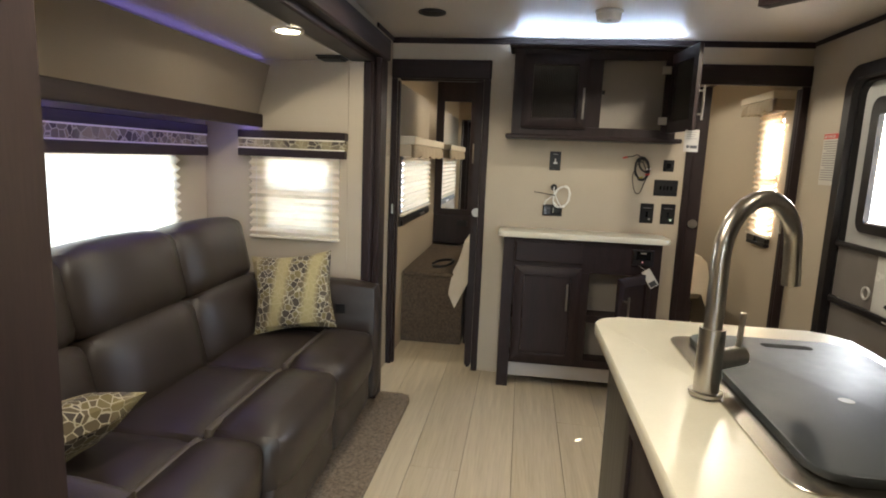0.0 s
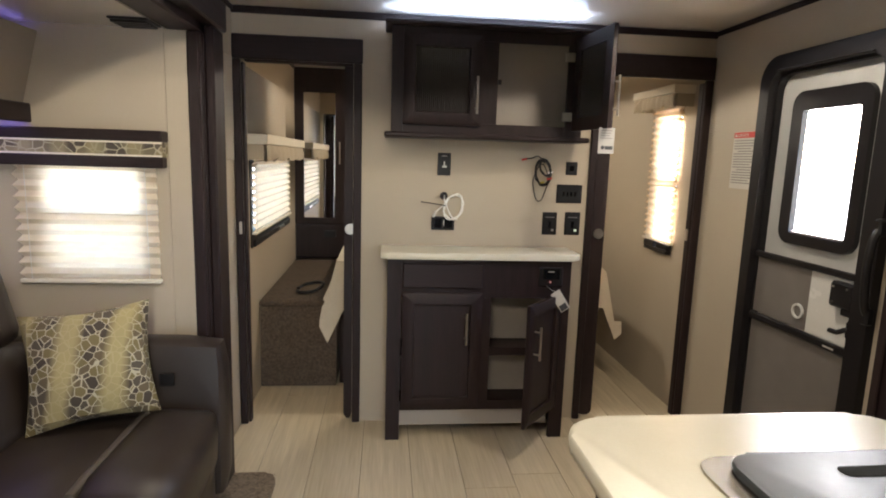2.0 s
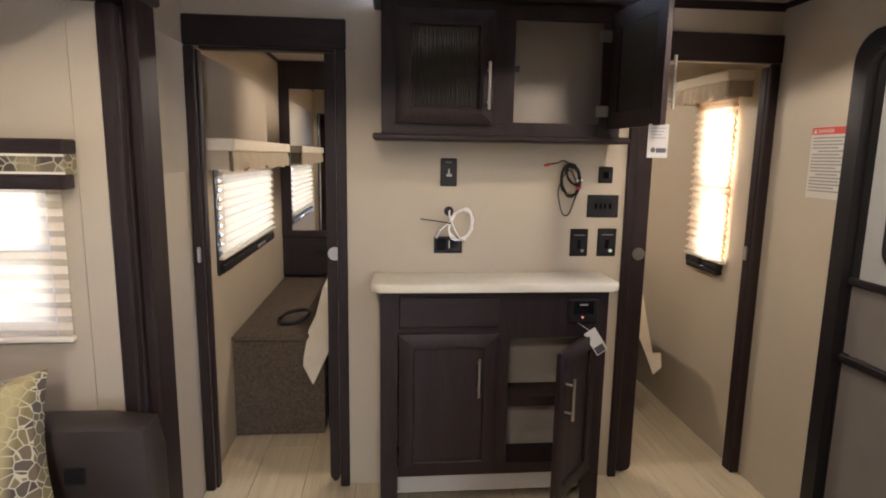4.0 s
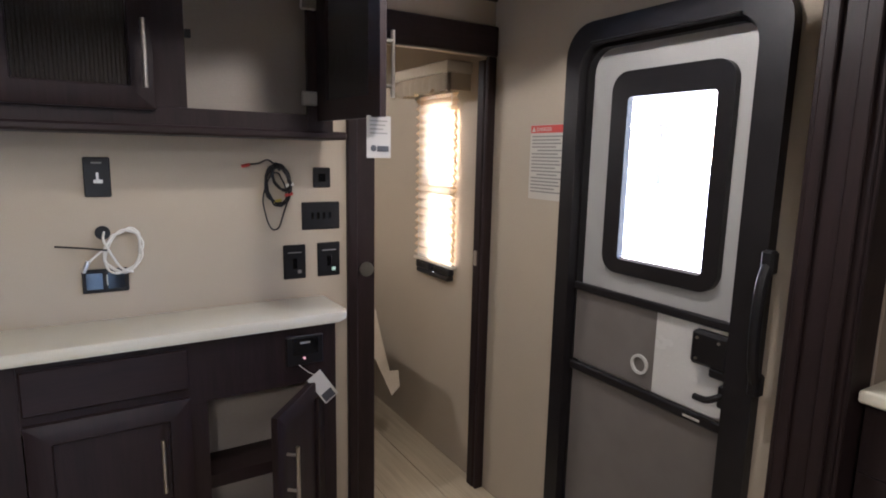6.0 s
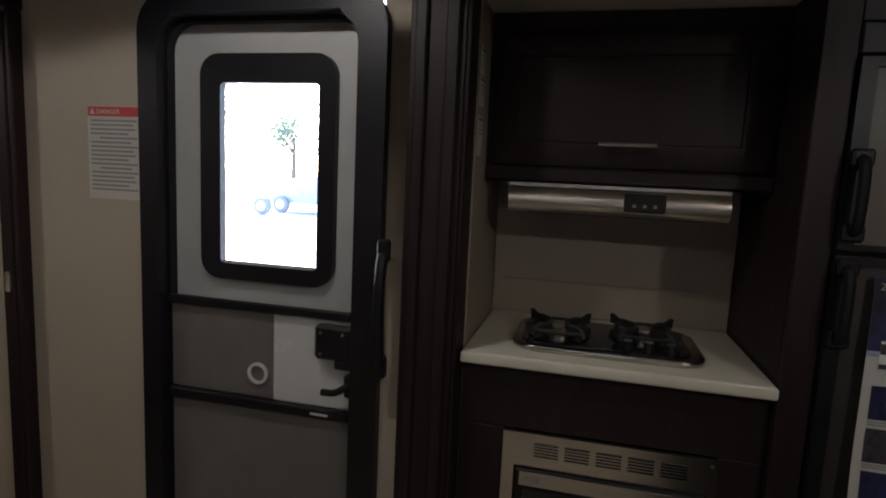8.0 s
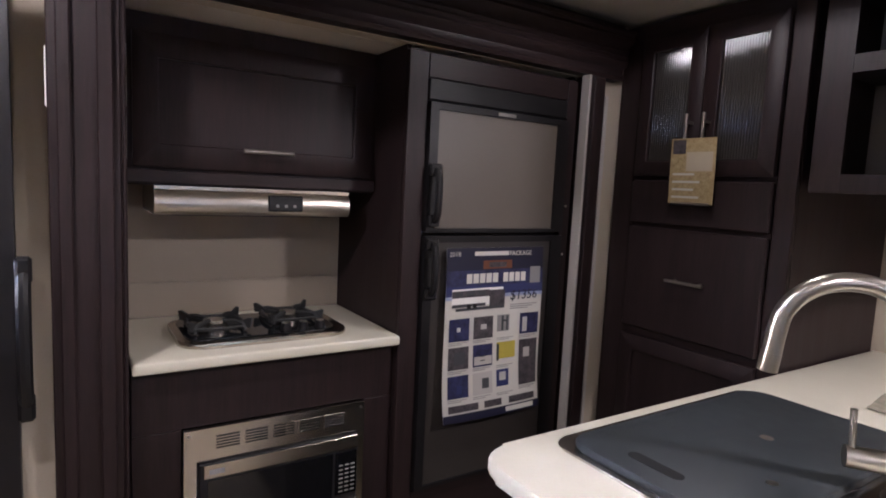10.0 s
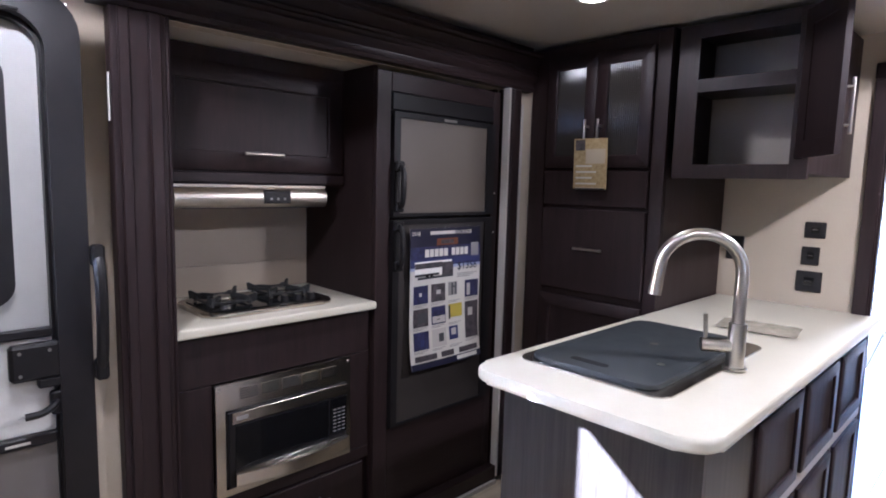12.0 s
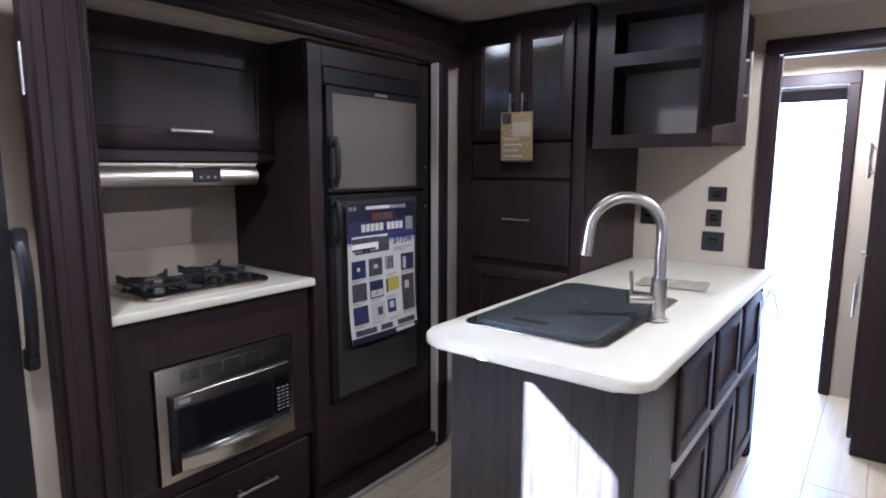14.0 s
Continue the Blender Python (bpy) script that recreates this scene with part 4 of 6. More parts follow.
# ---- entry door ----
def entry_door():
    M = pose(XR, 0, 0, 0, 0, -90)  # local x is -y, local -y is -x
    d = thing("entry_door", (XR, 3.235, 0), "dark-framed entry door with a bright window, shut", "door", "", "structure")

    def R(y0, y1, z0, z1, r, n=6):
        return rounded(-y1, z0, -y0, z1, r, n)
    part("frame", placed(ring(bmesh.new(), R(2.882, 3.574, 0.0, 1.790, 0.10), R(2.955, 3.515, 0.03, 1.728, 0.075), -0.001, 0.032, UPRIGHT), M), TRIMB, d, "dark bronze frame with rounded corners")
    part("inner_frame", placed(ring(bmesh.new(), R(2.940, 3.530, 0.02, 1.742, 0.085), R(2.962, 3.508, 0.045, 1.716, 0.07), -0.030, -0.002, UPRIGHT), M), BLACKP, d)
    part("rain_lip", B((XR - 0.042, 3.00, 1.724, XR - 0.030, 3.47, 1.731), bev=0.003), BLACKP, d, "black drip lip at the top")
    leaf = placed(ring(bmesh.new(), R(2.945, 3.525, 0.035, 1.735, 0.07), R(3.06, 3.375, 1.085, 1.585, 0.035), -0.048, -0.032, UPRIGHT), M)
    part("leaf", leaf, DOORG, d, "pale grey pebbled door skin")
    part("window_surround", placed(ring(bmesh.new(), R(3.028, 3.418, 1.045, 1.640, 0.055), R(3.075, 3.357, 1.088, 1.566, 0.012), -0.036, -0.012, UPRIGHT), M), TRIMB, d, "black rounded window surround")
    g = part("pane", placed(B((-3.36, 0.036, 1.08, -3.07, 0.040, 1.57)), M), GLASS, d)
    g.visible_shadow = False
    part("pane_sill", B((XR + 0.020, 3.076, 1.088, XR + 0.034, 3.356, 1.096)), SEAL, d)
    for z0, z1 in ((0.968, 0.992), (0.698, 0.726)):
        part("cross_bar", B((XR - 0.014, 2.963, z0, XR + 0.004, 3.507, z1), bev=0.004), TRIMB, d)
    part("screen", B((XR + 0.006, 3.19, 0.727, XR + 0.010, 3.507, 0.967)), SCREEN, d, "grey sliding screen panel")
    part("slider", B((XR + 0.004, 2.963, 0.727, XR + 0.0075, 3.189, 0.967)), surface_plate, d, "clear plastic sliding panel")
    part("screen", B((XR + 0.006, 2.963, 0.05, XR + 0.010, 3.507, 0.697)), SCREEN, d, "grey insect screen")
    part("finger_hole", placed(ring(bmesh.new(), [(0.030 * math.cos(i * 0.3927), 0.030 * math.sin(i * 0.3927)) for i in range(16)], [(0.022 * math.cos(i * 0.3927), 0.022 * math.sin(i * 0.3927)) for i in range(16)], -0.001, 0.006, UPRIGHT), pose(XR + 0.003, 3.235, 0.795, 0, 0, -90)), surface_plate, d, "round clear finger pull")
    bm = B((XR - 0.034, 2.950, 0.868, XR - 0.002, 3.055, 0.958), bev=0.008)
    box(bm, XR - 0.030, 2.95, 0.845, XR - 0.002, 3.00, 0.869, 0.004)
    part("latch_case", bm, BLACKP, d, "black latch case with screws")
    for y, z in ((3.035, 0.94), (3.035, 0.885), (2.975, 0.94)):
        part("screw", cyl(bmesh.new(), (XR - 0.037, y, z), (XR - 0.033, y, z), 0.004, 10), NICKEL, d)
    part("lever", tube(bmesh.new(), [(XR - 0.01, 2.962, 0.805), (XR - 0.03, 2.968, 0.80), (XR - 0.034, 2.995, 0.785), (XR - 0.032, 3.03, 0.782)], 0.009, 8), BLACKP, d, "black lever handle")
    part("lever_base", B((XR - 0.024, 2.948, 0.77, XR - 0.001, 2.975, 0.83), bev=0.005), BLACKP, d)
    part("label_strip", B((XR - 0.016, 3.02, 0.708, XR - 0.0145, 3.07, 0.714)), PAPER, d)
    h = thing("grab_handle", (XR, 2.873, 0.78), "black curved grab handle beside the entry door", "handle")
    part("grip", tube(bmesh.new(), [(XR - 0.045, 2.868, 1.165), (XR - 0.066, 2.868, 1.12), (XR - 0.073, 2.868, 1.02), (XR - 0.064, 2.868, 0.92), (XR - 0.045, 2.868, 0.875)], 0.014, 10), BLACKP, h)
    for z in (1.165, 0.875):
        part("mount", B((XR - 0.062, 2.853, z - 0.028, XR - 0.033, 2.883, z + 0.028), bev=0.006), BLACKP, h)
    s = thing("danger_notice", (XR, 3.68, 1.24), "white safety notice with a red danger heading", "notice")
    part("sheet", B((XR - 0.0022, 3.592, 1.243, XR - 0.0006, 3.767, 1.498)), PAPER, s)
    part("heading", B((XR - 0.0034, 3.594, 1.470, XR - 0.0024, 3.765, 1.496)), REDI, s, "red heading band")
    for i in range(17):
        k = (0.0, 0.012, 0.006, 0.03, 0.0, 0.02)[i % 6]
        part("text_line", B((XR - 0.0034, 3.604 + k, 1.456 - 0.0118 * i, XR - 0.0024, 3.757 - (0.03 if i in (4, 11) else 0), 1.4605 - 0.0118 * i)), INKG, s)
    lettering("DANGER", (XR - 0.0036, 3.735, 1.476), 0.019, (90, 0, -90), PAPER, s)
    bm = bmesh.new()
    slab(bm, [(0, 0), (0.018, 0), (0.009, 0.016)], 0, 0.0006)
    part("triangle", placed(bm, Matrix.Translation((XR - 0.0036, 3.758, 1.475)) @ pose(0, 0, 0, 90, 0, -90)), PAPER, s)


surface_plate = surface("clear_film", (0.56, 0.55, 0.52), (0.62, 0.61, 0.58), 0.25, scale=(4, 4, 4), fine=40, bump=0.05)


def lettering(text, at, size, turn, material, parent, name="lettering", align="LEFT", shear=0.0, depth=0.0003):
    """Words in the built-in font, turned to flat mesh and placed in the world."""
    cu = bpy.data.curves.new(name, "FONT")
    cu.body, cu.size, cu.align_x, cu.shear, cu.extrude, cu.resolution_u = text, size, align, shear, depth, 2
    tmp = bpy.data.objects.new(name, cu)
    me = bpy.data.meshes.new_from_object(tmp)
    bpy.data.objects.remove(tmp)
    bpy.data.curves.remove(cu)
    m = pose(*at, *turn)
    me.transform(Matrix.Translation(-ORIGIN[parent.name]) @ m)
    me.materials.clear()
    me.materials.append(material)
    ob = new(name, me)
    ob.parent = parent
    ORIGIN[ob.name] = ORIGIN[parent.name]
    return ob


entry_door()


# ---- kitchen slide-out ----
def K(x, y, z):
    """Frame of a front that faces the room: local x runs towards the rear, local -y into the room."""
    return pose(x, y, z, 0, 0, TO_NX)


def crown(name, y0, y1, label):
    """A deep moulding with steps and reeds along y."""
    prof = [(0.0, 0.0), (-0.050, 0.0), (-0.056, 0.012), (-0.048, 0.024), (-0.048, 0.036), (-0.066, 0.048), (-0.072, 0.060), (-0.066, 0.070), (-0.072, 0.078), (-0.066, 0.086), (-0.072, 0.094), (-0.066, 0.102), (-0.074, 0.110), (-0.090, 0.120), (-0.098, 0.132), (-0.094, 0.142), (-0.102, 0.150), (-0.102, 0.160), (0.0, 0.160)]
    bm = bmesh.new()
    lo = [bm.verts.new((XR + u * 0.92, y0, 1.782 + v)) for u, v in prof]
    hi = [bm.verts.new((XR + u * 0.92, y1, 1.782 + v)) for u, v in prof]
    for i in range(len(prof)):
        j = (i + 1) % len(prof)
        bm.faces.new((lo[i], lo[j], hi[j], hi[i]))
    bm.faces.new(lo[::-1]), bm.faces.new(hi)
    return solid(name, bm, WOODH, label, "trim", "structure")


crown("trim_kitchen_crown", 1.125, 2.862, "dark reeded moulding over the kitchen slide-out")
solid("trim_kitchen_post", B((XR - 0.045, 2.690, 0, XR - 0.001, 2.822, 1.780), (XR - 0.058, 2.705, 0, XR - 0.046, 2.735, 1.778), (XR - 0.058, 2.780, 0, XR - 0.046, 2.806, 1.778), (XR - 0.045, 2.680, 0, XR + 0.051, 2.689, 1.780), bev=0.003), WOOD, "dark fluted post beside the cooker recess", "trim", "structure")
solid("trim_kitchen_post_rear", B((XR - 0.05, 1.212, 0.03, XR + 0.02, 1.286, 1.780), (XR - 0.057, 1.225, 0.03, XR - 0.051, 1.272, 1.778), bev=0.003), WOOD, "dark post beside the refrigerator", "trim", "structure")
solid("trim_kitchen_seal", B((XR - 0.055, 1.289, 0.035, XR - 0.02, 1.299, 1.780), (XR - 0.050, 1.196, 0.03, XR - 0.02, 1.209, 1.72)), SEAL, "pale grey seal strips beside the post", "trim", "structure")
solid("trim_kitchen_sill", B((XR - 0.06, 1.30, 0.0, XR + 0.02, 2.675, 0.022), bev=0.003), SEAL, "pale floor strip along the slide-out", "trim", "structure")
solid("trim_kitchen_floor", B((XR - 0.05, 1.212, 0.022, XR + 0.02, 1.98, 0.085), bev=0.003), WOODH, "dark plinth under the refrigerator", "trim", "structure")


def cooker_unit():
    f, y0, y1 = 2.235, 1.972, 2.673
    c = thing("cooker_cabinet", (2.4, 2.32, 0), "dark wood cooker cabinet with a built-in microwave opening", "cabinet")
    part("side", B((f + 0.02, y0 + 0.001, 0, KIT_X - 0.001, y0 + 0.016, 0.900)), WOOD, c)
    part("side", B((f + 0.02, y1 - 0.016, 0, KIT_X - 0.001, y1 - 0.001, 0.900)), WOOD, c)
    part("top_rail", B((f, y0, 0.740, f + 0.019, y1, 0.900), bev=0.002), WOOD, c)
    part("stile", B((f, 2.561, 0.372, f + 0.019, y1, 0.739), bev=0.002), WOOD, c)
    part("stile", B((f, y0, 0.372, f + 0.019, 2.066, 0.739), bev=0.002), WOOD, c)
    part("mid_rail", B((f, y0, 0.325, f + 0.019, y1, 0.371), bev=0.002), WOOD, c)
    part("plinth", B((f + 0.03, y0 + 0.017, 0.0, f + 0.045, y1 - 0.017, 0.324)), WOOD, c)
    shaker(c, K(f + 0.012, y1 - 0.03, 0.075), y1 - y0 - 0.06, 0.245, handle=((y1 - y0 - 0.06) * 0.62, 0.165, 0.16, False), name="drawer", fill="flat")
    t = thing("countertop", (2.4, 2.32, 0.901), "cream laminate countertop round the cooktop", "countertop")
    bm = slab(bmesh.new(), [(2.195, y0 + 0.001), (KIT_X - 0.012, y0 + 0.001), (KIT_X - 0.012, y1 - 0.001), (2.195, y1 - 0.001)], 0.902, 0.933, bev=0.008, seg=3)
    part("slab", bm, COUNTER, t)
    solid("backsplash", B((KIT_X - 0.010, y0 + 0.002, 0.934, KIT_X - 0.001, y1 - 0.002, 1.40)), WALL_SHADED, "tan board behind the cooktop", "panel")
    solid("backsplash_step", B((KIT_X - 0.018, y0 + 0.05, 0.934, KIT_X - 0.0105, y1 - 0.03, 1.04)), WALL_SHADED, "low tan board strip behind the cooktop", "panel")


cooker_unit()


def cooktop():
    cx, cy = 2.40, 2.335
    c = thing("cooktop", (cx, cy, 0.915), "steel gas cooktop with black cast grates", "cooktop")
    bm = slab(bmesh.new(), rounded(cx - 0.145, cy - 0.235, cx + 0.165, cy + 0.225, 0.06, 7), 0.9155, 0.930, bev=0.006, seg=2)
    part("tray", bm, STEEL, c)
    bm = slab(bmesh.new(), rounded(cx - 0.118, cy - 0.205, cx + 0.14, cy + 0.205, 0.05, 7), 0.9305, 0.9335, bev=0.001, seg=1)
    part("well", bm, BLACKG, c, "black glossy burner well")
    for by, bx, r in ((cy + 0.115, cx + 0.01, 0.042), (cy - 0.105, cx + 0.045, 0.036)):
        b = part("burner", cyl(bmesh.new(), (bx, by, 0.934), (bx, by, 0.952), r, 24), STEEL, c)
        part("cap", cyl(bmesh.new(), (bx, by, 0.9525), (bx, by, 0.957), r * 0.72, 24), NICKEL, b)
        g = bmesh.new()
        for k in range(4):
            a = math.pi / 4 + k * math.pi / 2
            ux, uy = math.cos(a), math.sin(a)
            tube(g, [(bx + ux * 0.100, by + uy * 0.092, 0.936), (bx + ux * 0.094, by + uy * 0.086, 0.952), (bx + ux * 0.075, by + uy * 0.065, 0.958), (bx + ux * 0.028, by + uy * 0.026, 0.957)], 0.0065, 6)
            a2 = a + math.pi / 2
            tube(g, [(bx + ux * 0.10, by + uy * 0.088, 0.948), (bx + (ux + math.cos(a2)) * 0.058, by + (uy + math.sin(a2)) * 0.052, 0.948), (bx + math.cos(a2) * 0.10, by + math.sin(a2) * 0.088, 0.948)], 0.005, 6)
        for k in range(4):
            a = math.pi / 4 + math.pi / 2 * k
            ux, uy = math.cos(a), math.sin(a)
            sx, sy = -uy * 0.0035, ux * 0.0035
            rim = [(0.034, 0.944), (0.034, 0.952), (0.072, 0.956), (0.108, 0.972), (0.116, 0.970), (0.112, 0.944)]
            fa = [g.verts.new((bx + ux * q + sx, by + uy * q + sy, z)) for q, z in rim]
            fb = [g.verts.new((bx + ux * q - sx, by + uy * q - sy, z)) for q, z in rim]
            g.faces.new(fa), g.faces.new(fb[::-1])
            for i in range(6):
                g.faces.new((fa[i], fb[i], fb[(i + 1) % 6], fa[(i + 1) % 6]))
        part("grate", g, IRON, c, "black cast iron pan grate")
        if by < cy:
            for ky in (-0.05, 0.0, 0.05):
                kn = part("knob", cyl(bmesh.new(), (cx - 0.095, by + ky, 0.934), (cx - 0.095, by + ky, 0.955), 0.015, 16, 0.012), BLACKP, c)
                part("knob_top", cyl(bmesh.new(), (cx - 0.095, by + ky, 0.9552), (cx - 0.095, by + ky, 0.957), 0.011, 16), NICKEL, kn)

    c.location.z += 0.018


cooktop()


def hood():
    x0, y0, y1, z0, z1 = 2.385, 2.062, 2.604, 1.268, 1.344
    h = thing("range_hood", (2.45, 2.33, z0), "brushed steel range hood with a black control patch", "range hood")
    bm = bmesh.new()
    pr = [(KIT_X - 0.012, z0), (x0 + 0.03, z0)] + [(x0 + 0.022 * (1 - math.cos(a)), (z0 + z1 - 0.012) / 2 + 0.5 * (z1 - z0 - 0.012) * math.sin(a)) for a in [radians(-80 + 16 * k) for k in range(11)]] + [(x0 + 0.022, z1 - 0.010), (x0 + 0.012, z1 - 0.008), (x0 + 0.012, z1), (KIT_X - 0.012, z1)]
    lo, hi = [bm.verts.new((x, y0, z)) for x, z in pr], [bm.verts.new((x, y1, z)) for x, z in pr]
    for i in range(len(pr)):
        j = (i + 1) % len(pr)
        bm.faces.new((lo[i], lo[j], hi[j], hi[i]))
    bm.faces.new(lo[::-1]), bm.faces.new(hi)
    part("canopy", bm, SATIN, h)
    c = part("control_patch", B((x0 - 0.004, 2.212, z0 + 0.014, x0 + 0.012, 2.312, z1 - 0.016), bev=0.003), BLACKP, h, "black control patch")
    for y in (2.237, 2.262, 2.287):
        part("button", B((x0 - 0.0065, y - 0.004, z0 + 0.026, x0 - 0.0042, y + 0.004, z0 + 0.034)), INKG, c)
    part("filter", B((x0 + 0.05, y0 + 0.05, z0 - 0.004, KIT_X - 0.06, y1 - 0.05, z0 - 0.0005)), IRON, h)
    u = thing("wall_cabinet", (2.47, 2.32, 1.36), "dark wood wall cabinet over the range hood, shut", "cabinet")
    part("body", B((2.412, 1.973, 1.385, KIT_X - 0.002, 2.672, 1.776)), WOOD, u)
    part("bottom_rail", B((2.402, 1.973, 1.350, 2.427, 2.672, 1.384), bev=0.002), WOODH, u)
    part("soffit_board", B((2.427, 1.974, 1.344, KIT_X - 0.013, 2.671, 1.383)), WOODH, u)
    shaker(u, K(2.411, 2.652, 1.392), 0.66, 0.335, t=0.018, stile=0.06, handle=(0.335, 0.055, 0.138, False))


hood()


def microwave():
    x, y0, y1, z0, z1 = 2.233, 2.068, 2.559, 0.375, 0.738
    m = thing("microwave", (2.3, 2.31, z0), "built-in steel microwave with a dark glass door", "microwave")
    part("body", B((x + 0.002, y0 + 0.02, z0 + 0.02, 2.56, y1 - 0.02, z1 - 0.02)), BLACKP, m)
    fr = placed(ring(bmesh.new(), [(-y1, z0), (-y0, z0), (-y0, z1), (-y1, z1)], [(-y1 + 0.03, z0 + 0.022), (-y0 - 0.02, z0 + 0.022), (-y0 - 0.02, z1 - 0.085), (-y1 + 0.03, z1 - 0.085)], -0.001, 0.014, UPRIGHT), pose(x, 0, 0, 0, 0, -90))
    part("trim_frame", fr, STEEL, m)
    for k in range(5):
        v = part("vent", B((x - 0.0155, y1 - 0.075 - 0.073 * k - 0.062, z1 - 0.060, x - 0.0142, y1 - 0.075 - 0.073 * k, z1 - 0.022)), STEEL, m)
        for j in range(5):
            part("slot", B((x - 0.0168, y1 - 0.077 - 0.073 * k - 0.058, z1 - 0.056 + 0.0076 * j, x - 0.0156, y1 - 0.077 - 0.073 * k, z1 - 0.0525 + 0.0076 * j)), BLACKG, v)
    d = part("door", B((x - 0.026, y0 + 0.022, z0 + 0.028, x - 0.003, y1 - 0.034, z1 - 0.088), bev=0.004), BLACKP, m)
    part("door_glass", B((x - 0.0285, y0 + 0.10, z0 + 0.075, x - 0.0262, y1 - 0.055, z1 - 0.135)), BLACKG, d, "dark glossy door glass")
    part("top_band", B((x - 0.0295, y0 + 0.024, z1 - 0.128, x - 0.0262, y1 - 0.045, z1 - 0.092), bev=0.001), STEEL, d, "brushed steel band")
    part("control_panel", B((x - 0.0285, y0 + 0.026, z0 + 0.10, x - 0.0262, y0 + 0.092, z1 - 0.135)), BLACKG, d)
    for j in range(7):
        for i in range(3):
            part("key", B((x - 0.0295, y0 + 0.033 + 0.018 * i, z0 + 0.108 + 0.013 * j, x - 0.0286, y0 + 0.045 + 0.018 * i, z0 + 0.112 + 0.013 * j)), INKG, d)
    bm = bmesh.new()
    n = 14
    prev = None
    for i in range(n + 1):
        u = i / n
        y = y1 - 0.05 - u * (y1 - y0 - 0.075)
        b = 0.030 * math.sin(math.pi * u)
        row = [bm.verts.new(c) for c in ((x - 0.034 - b, y, z0 + 0.034), (x - 0.044 - b, y, z0 + 0.040), (x - 0.044 - b, y, z0 + 0.078), (x - 0.034 - b, y, z0 + 0.084), (x - 0.027, y, z0 + 0.084), (x - 0.027, y, z0 + 0.034))]
        if prev:
            for k in range(6):
                bm.faces.new((prev[k], prev[(k + 1) % 6], row[(k + 1) % 6], row[k]))
        else:
            bm.faces.new(row)
        prev = row
    bm.faces.new(prev[::-1])
    part("handle", bm, STEEL, d, "bowed brushed steel handle")
    part("badge", B((x - 0.0305, y1 - 0.095, z1 - 0.117, x - 0.0296, y1 - 0.058, z1 - 0.104)), INKG, d)
    for yy in (y0 + 0.012, y1 - 0.012):
        part("screw", cyl(bmesh.new(), (x - 0.016, yy, z1 - 0.014), (x - 0.0141, yy, z1 - 0.014), 0.004, 10), NICKEL, m)


microwave()


def fridge():
    f, y0, y1 = 2.208, 1.302, 1.970
    c = thing("fridge_cabinet", (2.4, 1.64, 0.085), "tall dark wood surround of the refrigerator", "cabinet")
    part("side", B((f + 0.02, y1 - 0.016, 0.086, KIT_X - 0.001, y1, 1.777)), WOOD, c, "dark wood side panel")
    part("side", B((f + 0.02, y0, 0.086, KIT_X - 0.001, y0 + 0.014, 1.777)), WOOD, c)
    part("stile", B((f, 1.905, 0.086, f + 0.019, y1, 1.762), bev=0.002), WOOD, c)
    part("stile", B((f, y0, 0.086, f + 0.019, 1.345, 1.762), bev=0.002), WOOD, c)
    part("head_rail", B((f, 1.346, 1.692, f + 0.019, 1.904, 1.762), bev=0.002), WOODH, c)
    part("foot_rail", B((f, 1.346, 0.086, f + 0.019, 1.904, 0.42), bev=0.002), WOODH, c)
    r = thing("refrigerator", (2.4, 1.62, 0.42), "two-door refrigerator with taupe panels and black frame", "refrigerator")
    part("cabinet_body", B((f + 0.021, 1.347, 0.421, KIT_X - 0.06, 1.903, 1.690)), BLACKP, r)
    part("top_grille", B((f - 0.004, 1.347, 1.628, f + 0.02, 1.903, 1.691), bev=0.004), BLACKP, r, "black control cover")
    for nm, z0, z1, hz0, hz1 in (("freezer_door", 1.240, 1.622, 1.275, 1.425), ("fridge_door", 0.425, 1.228, 1.055, 1.205)):
        d = part(nm, placed(ring(bmesh.new(), [(-1.902, z0), (-1.347, z0), (-1.347, z1), (-1.902, z1)], [(-1.872, z0 + 0.012), (-1.396, z0 + 0.012), (-1.396, z1 - 0.02), (-1.872, z1 - 0.02)], -0.018, 0.016, UPRIGHT), pose(f, 0, 0, 0, 0, -90)), BLACKP, r)
        part("panel", B((f - 0.010, 1.3962, z0 + 0.0122, f + 0.016, 1.8718, z1 - 0.0202)), TAUPE if nm == "freezer_door" else TAUPE_SHADED, d, "taupe matt door panel" if nm == "freezer_door" else "taupe matt door panel with shade in its colour")
        hb = bmesh.new()
        tube(hb, [(f - 0.014, 1.884, hz0), (f - 0.045, 1.884, hz0 + 0.012), (f - 0.052, 1.884, (hz0 + hz1) / 2), (f - 0.045, 1.884, hz1 - 0.012), (f - 0.014, 1.884, hz1)], 0.011, 8)
        part("handle", hb, BLACKP, d, "black bowed handle")
        for zz in (hz0, hz1):
            part("handle_mount", B((f - 0.034, 1.862, zz - 0.018, f - 0.0162, 1.902, zz + 0.018), bev=0.005), BLACKP, d)
    part("badge", B((f - 0.0185, 1.585, 1.606, f - 0.0165, 1.655, 1.616)), NICKEL, r, "small metal badge")
    for z in (1.33, 1.16):
        part("screw", cyl(bmesh.new(), (f - 0.003, 1.325, z), (f + 0.001, 1.325, z), 0.004, 8), NICKEL, c)


fridge()


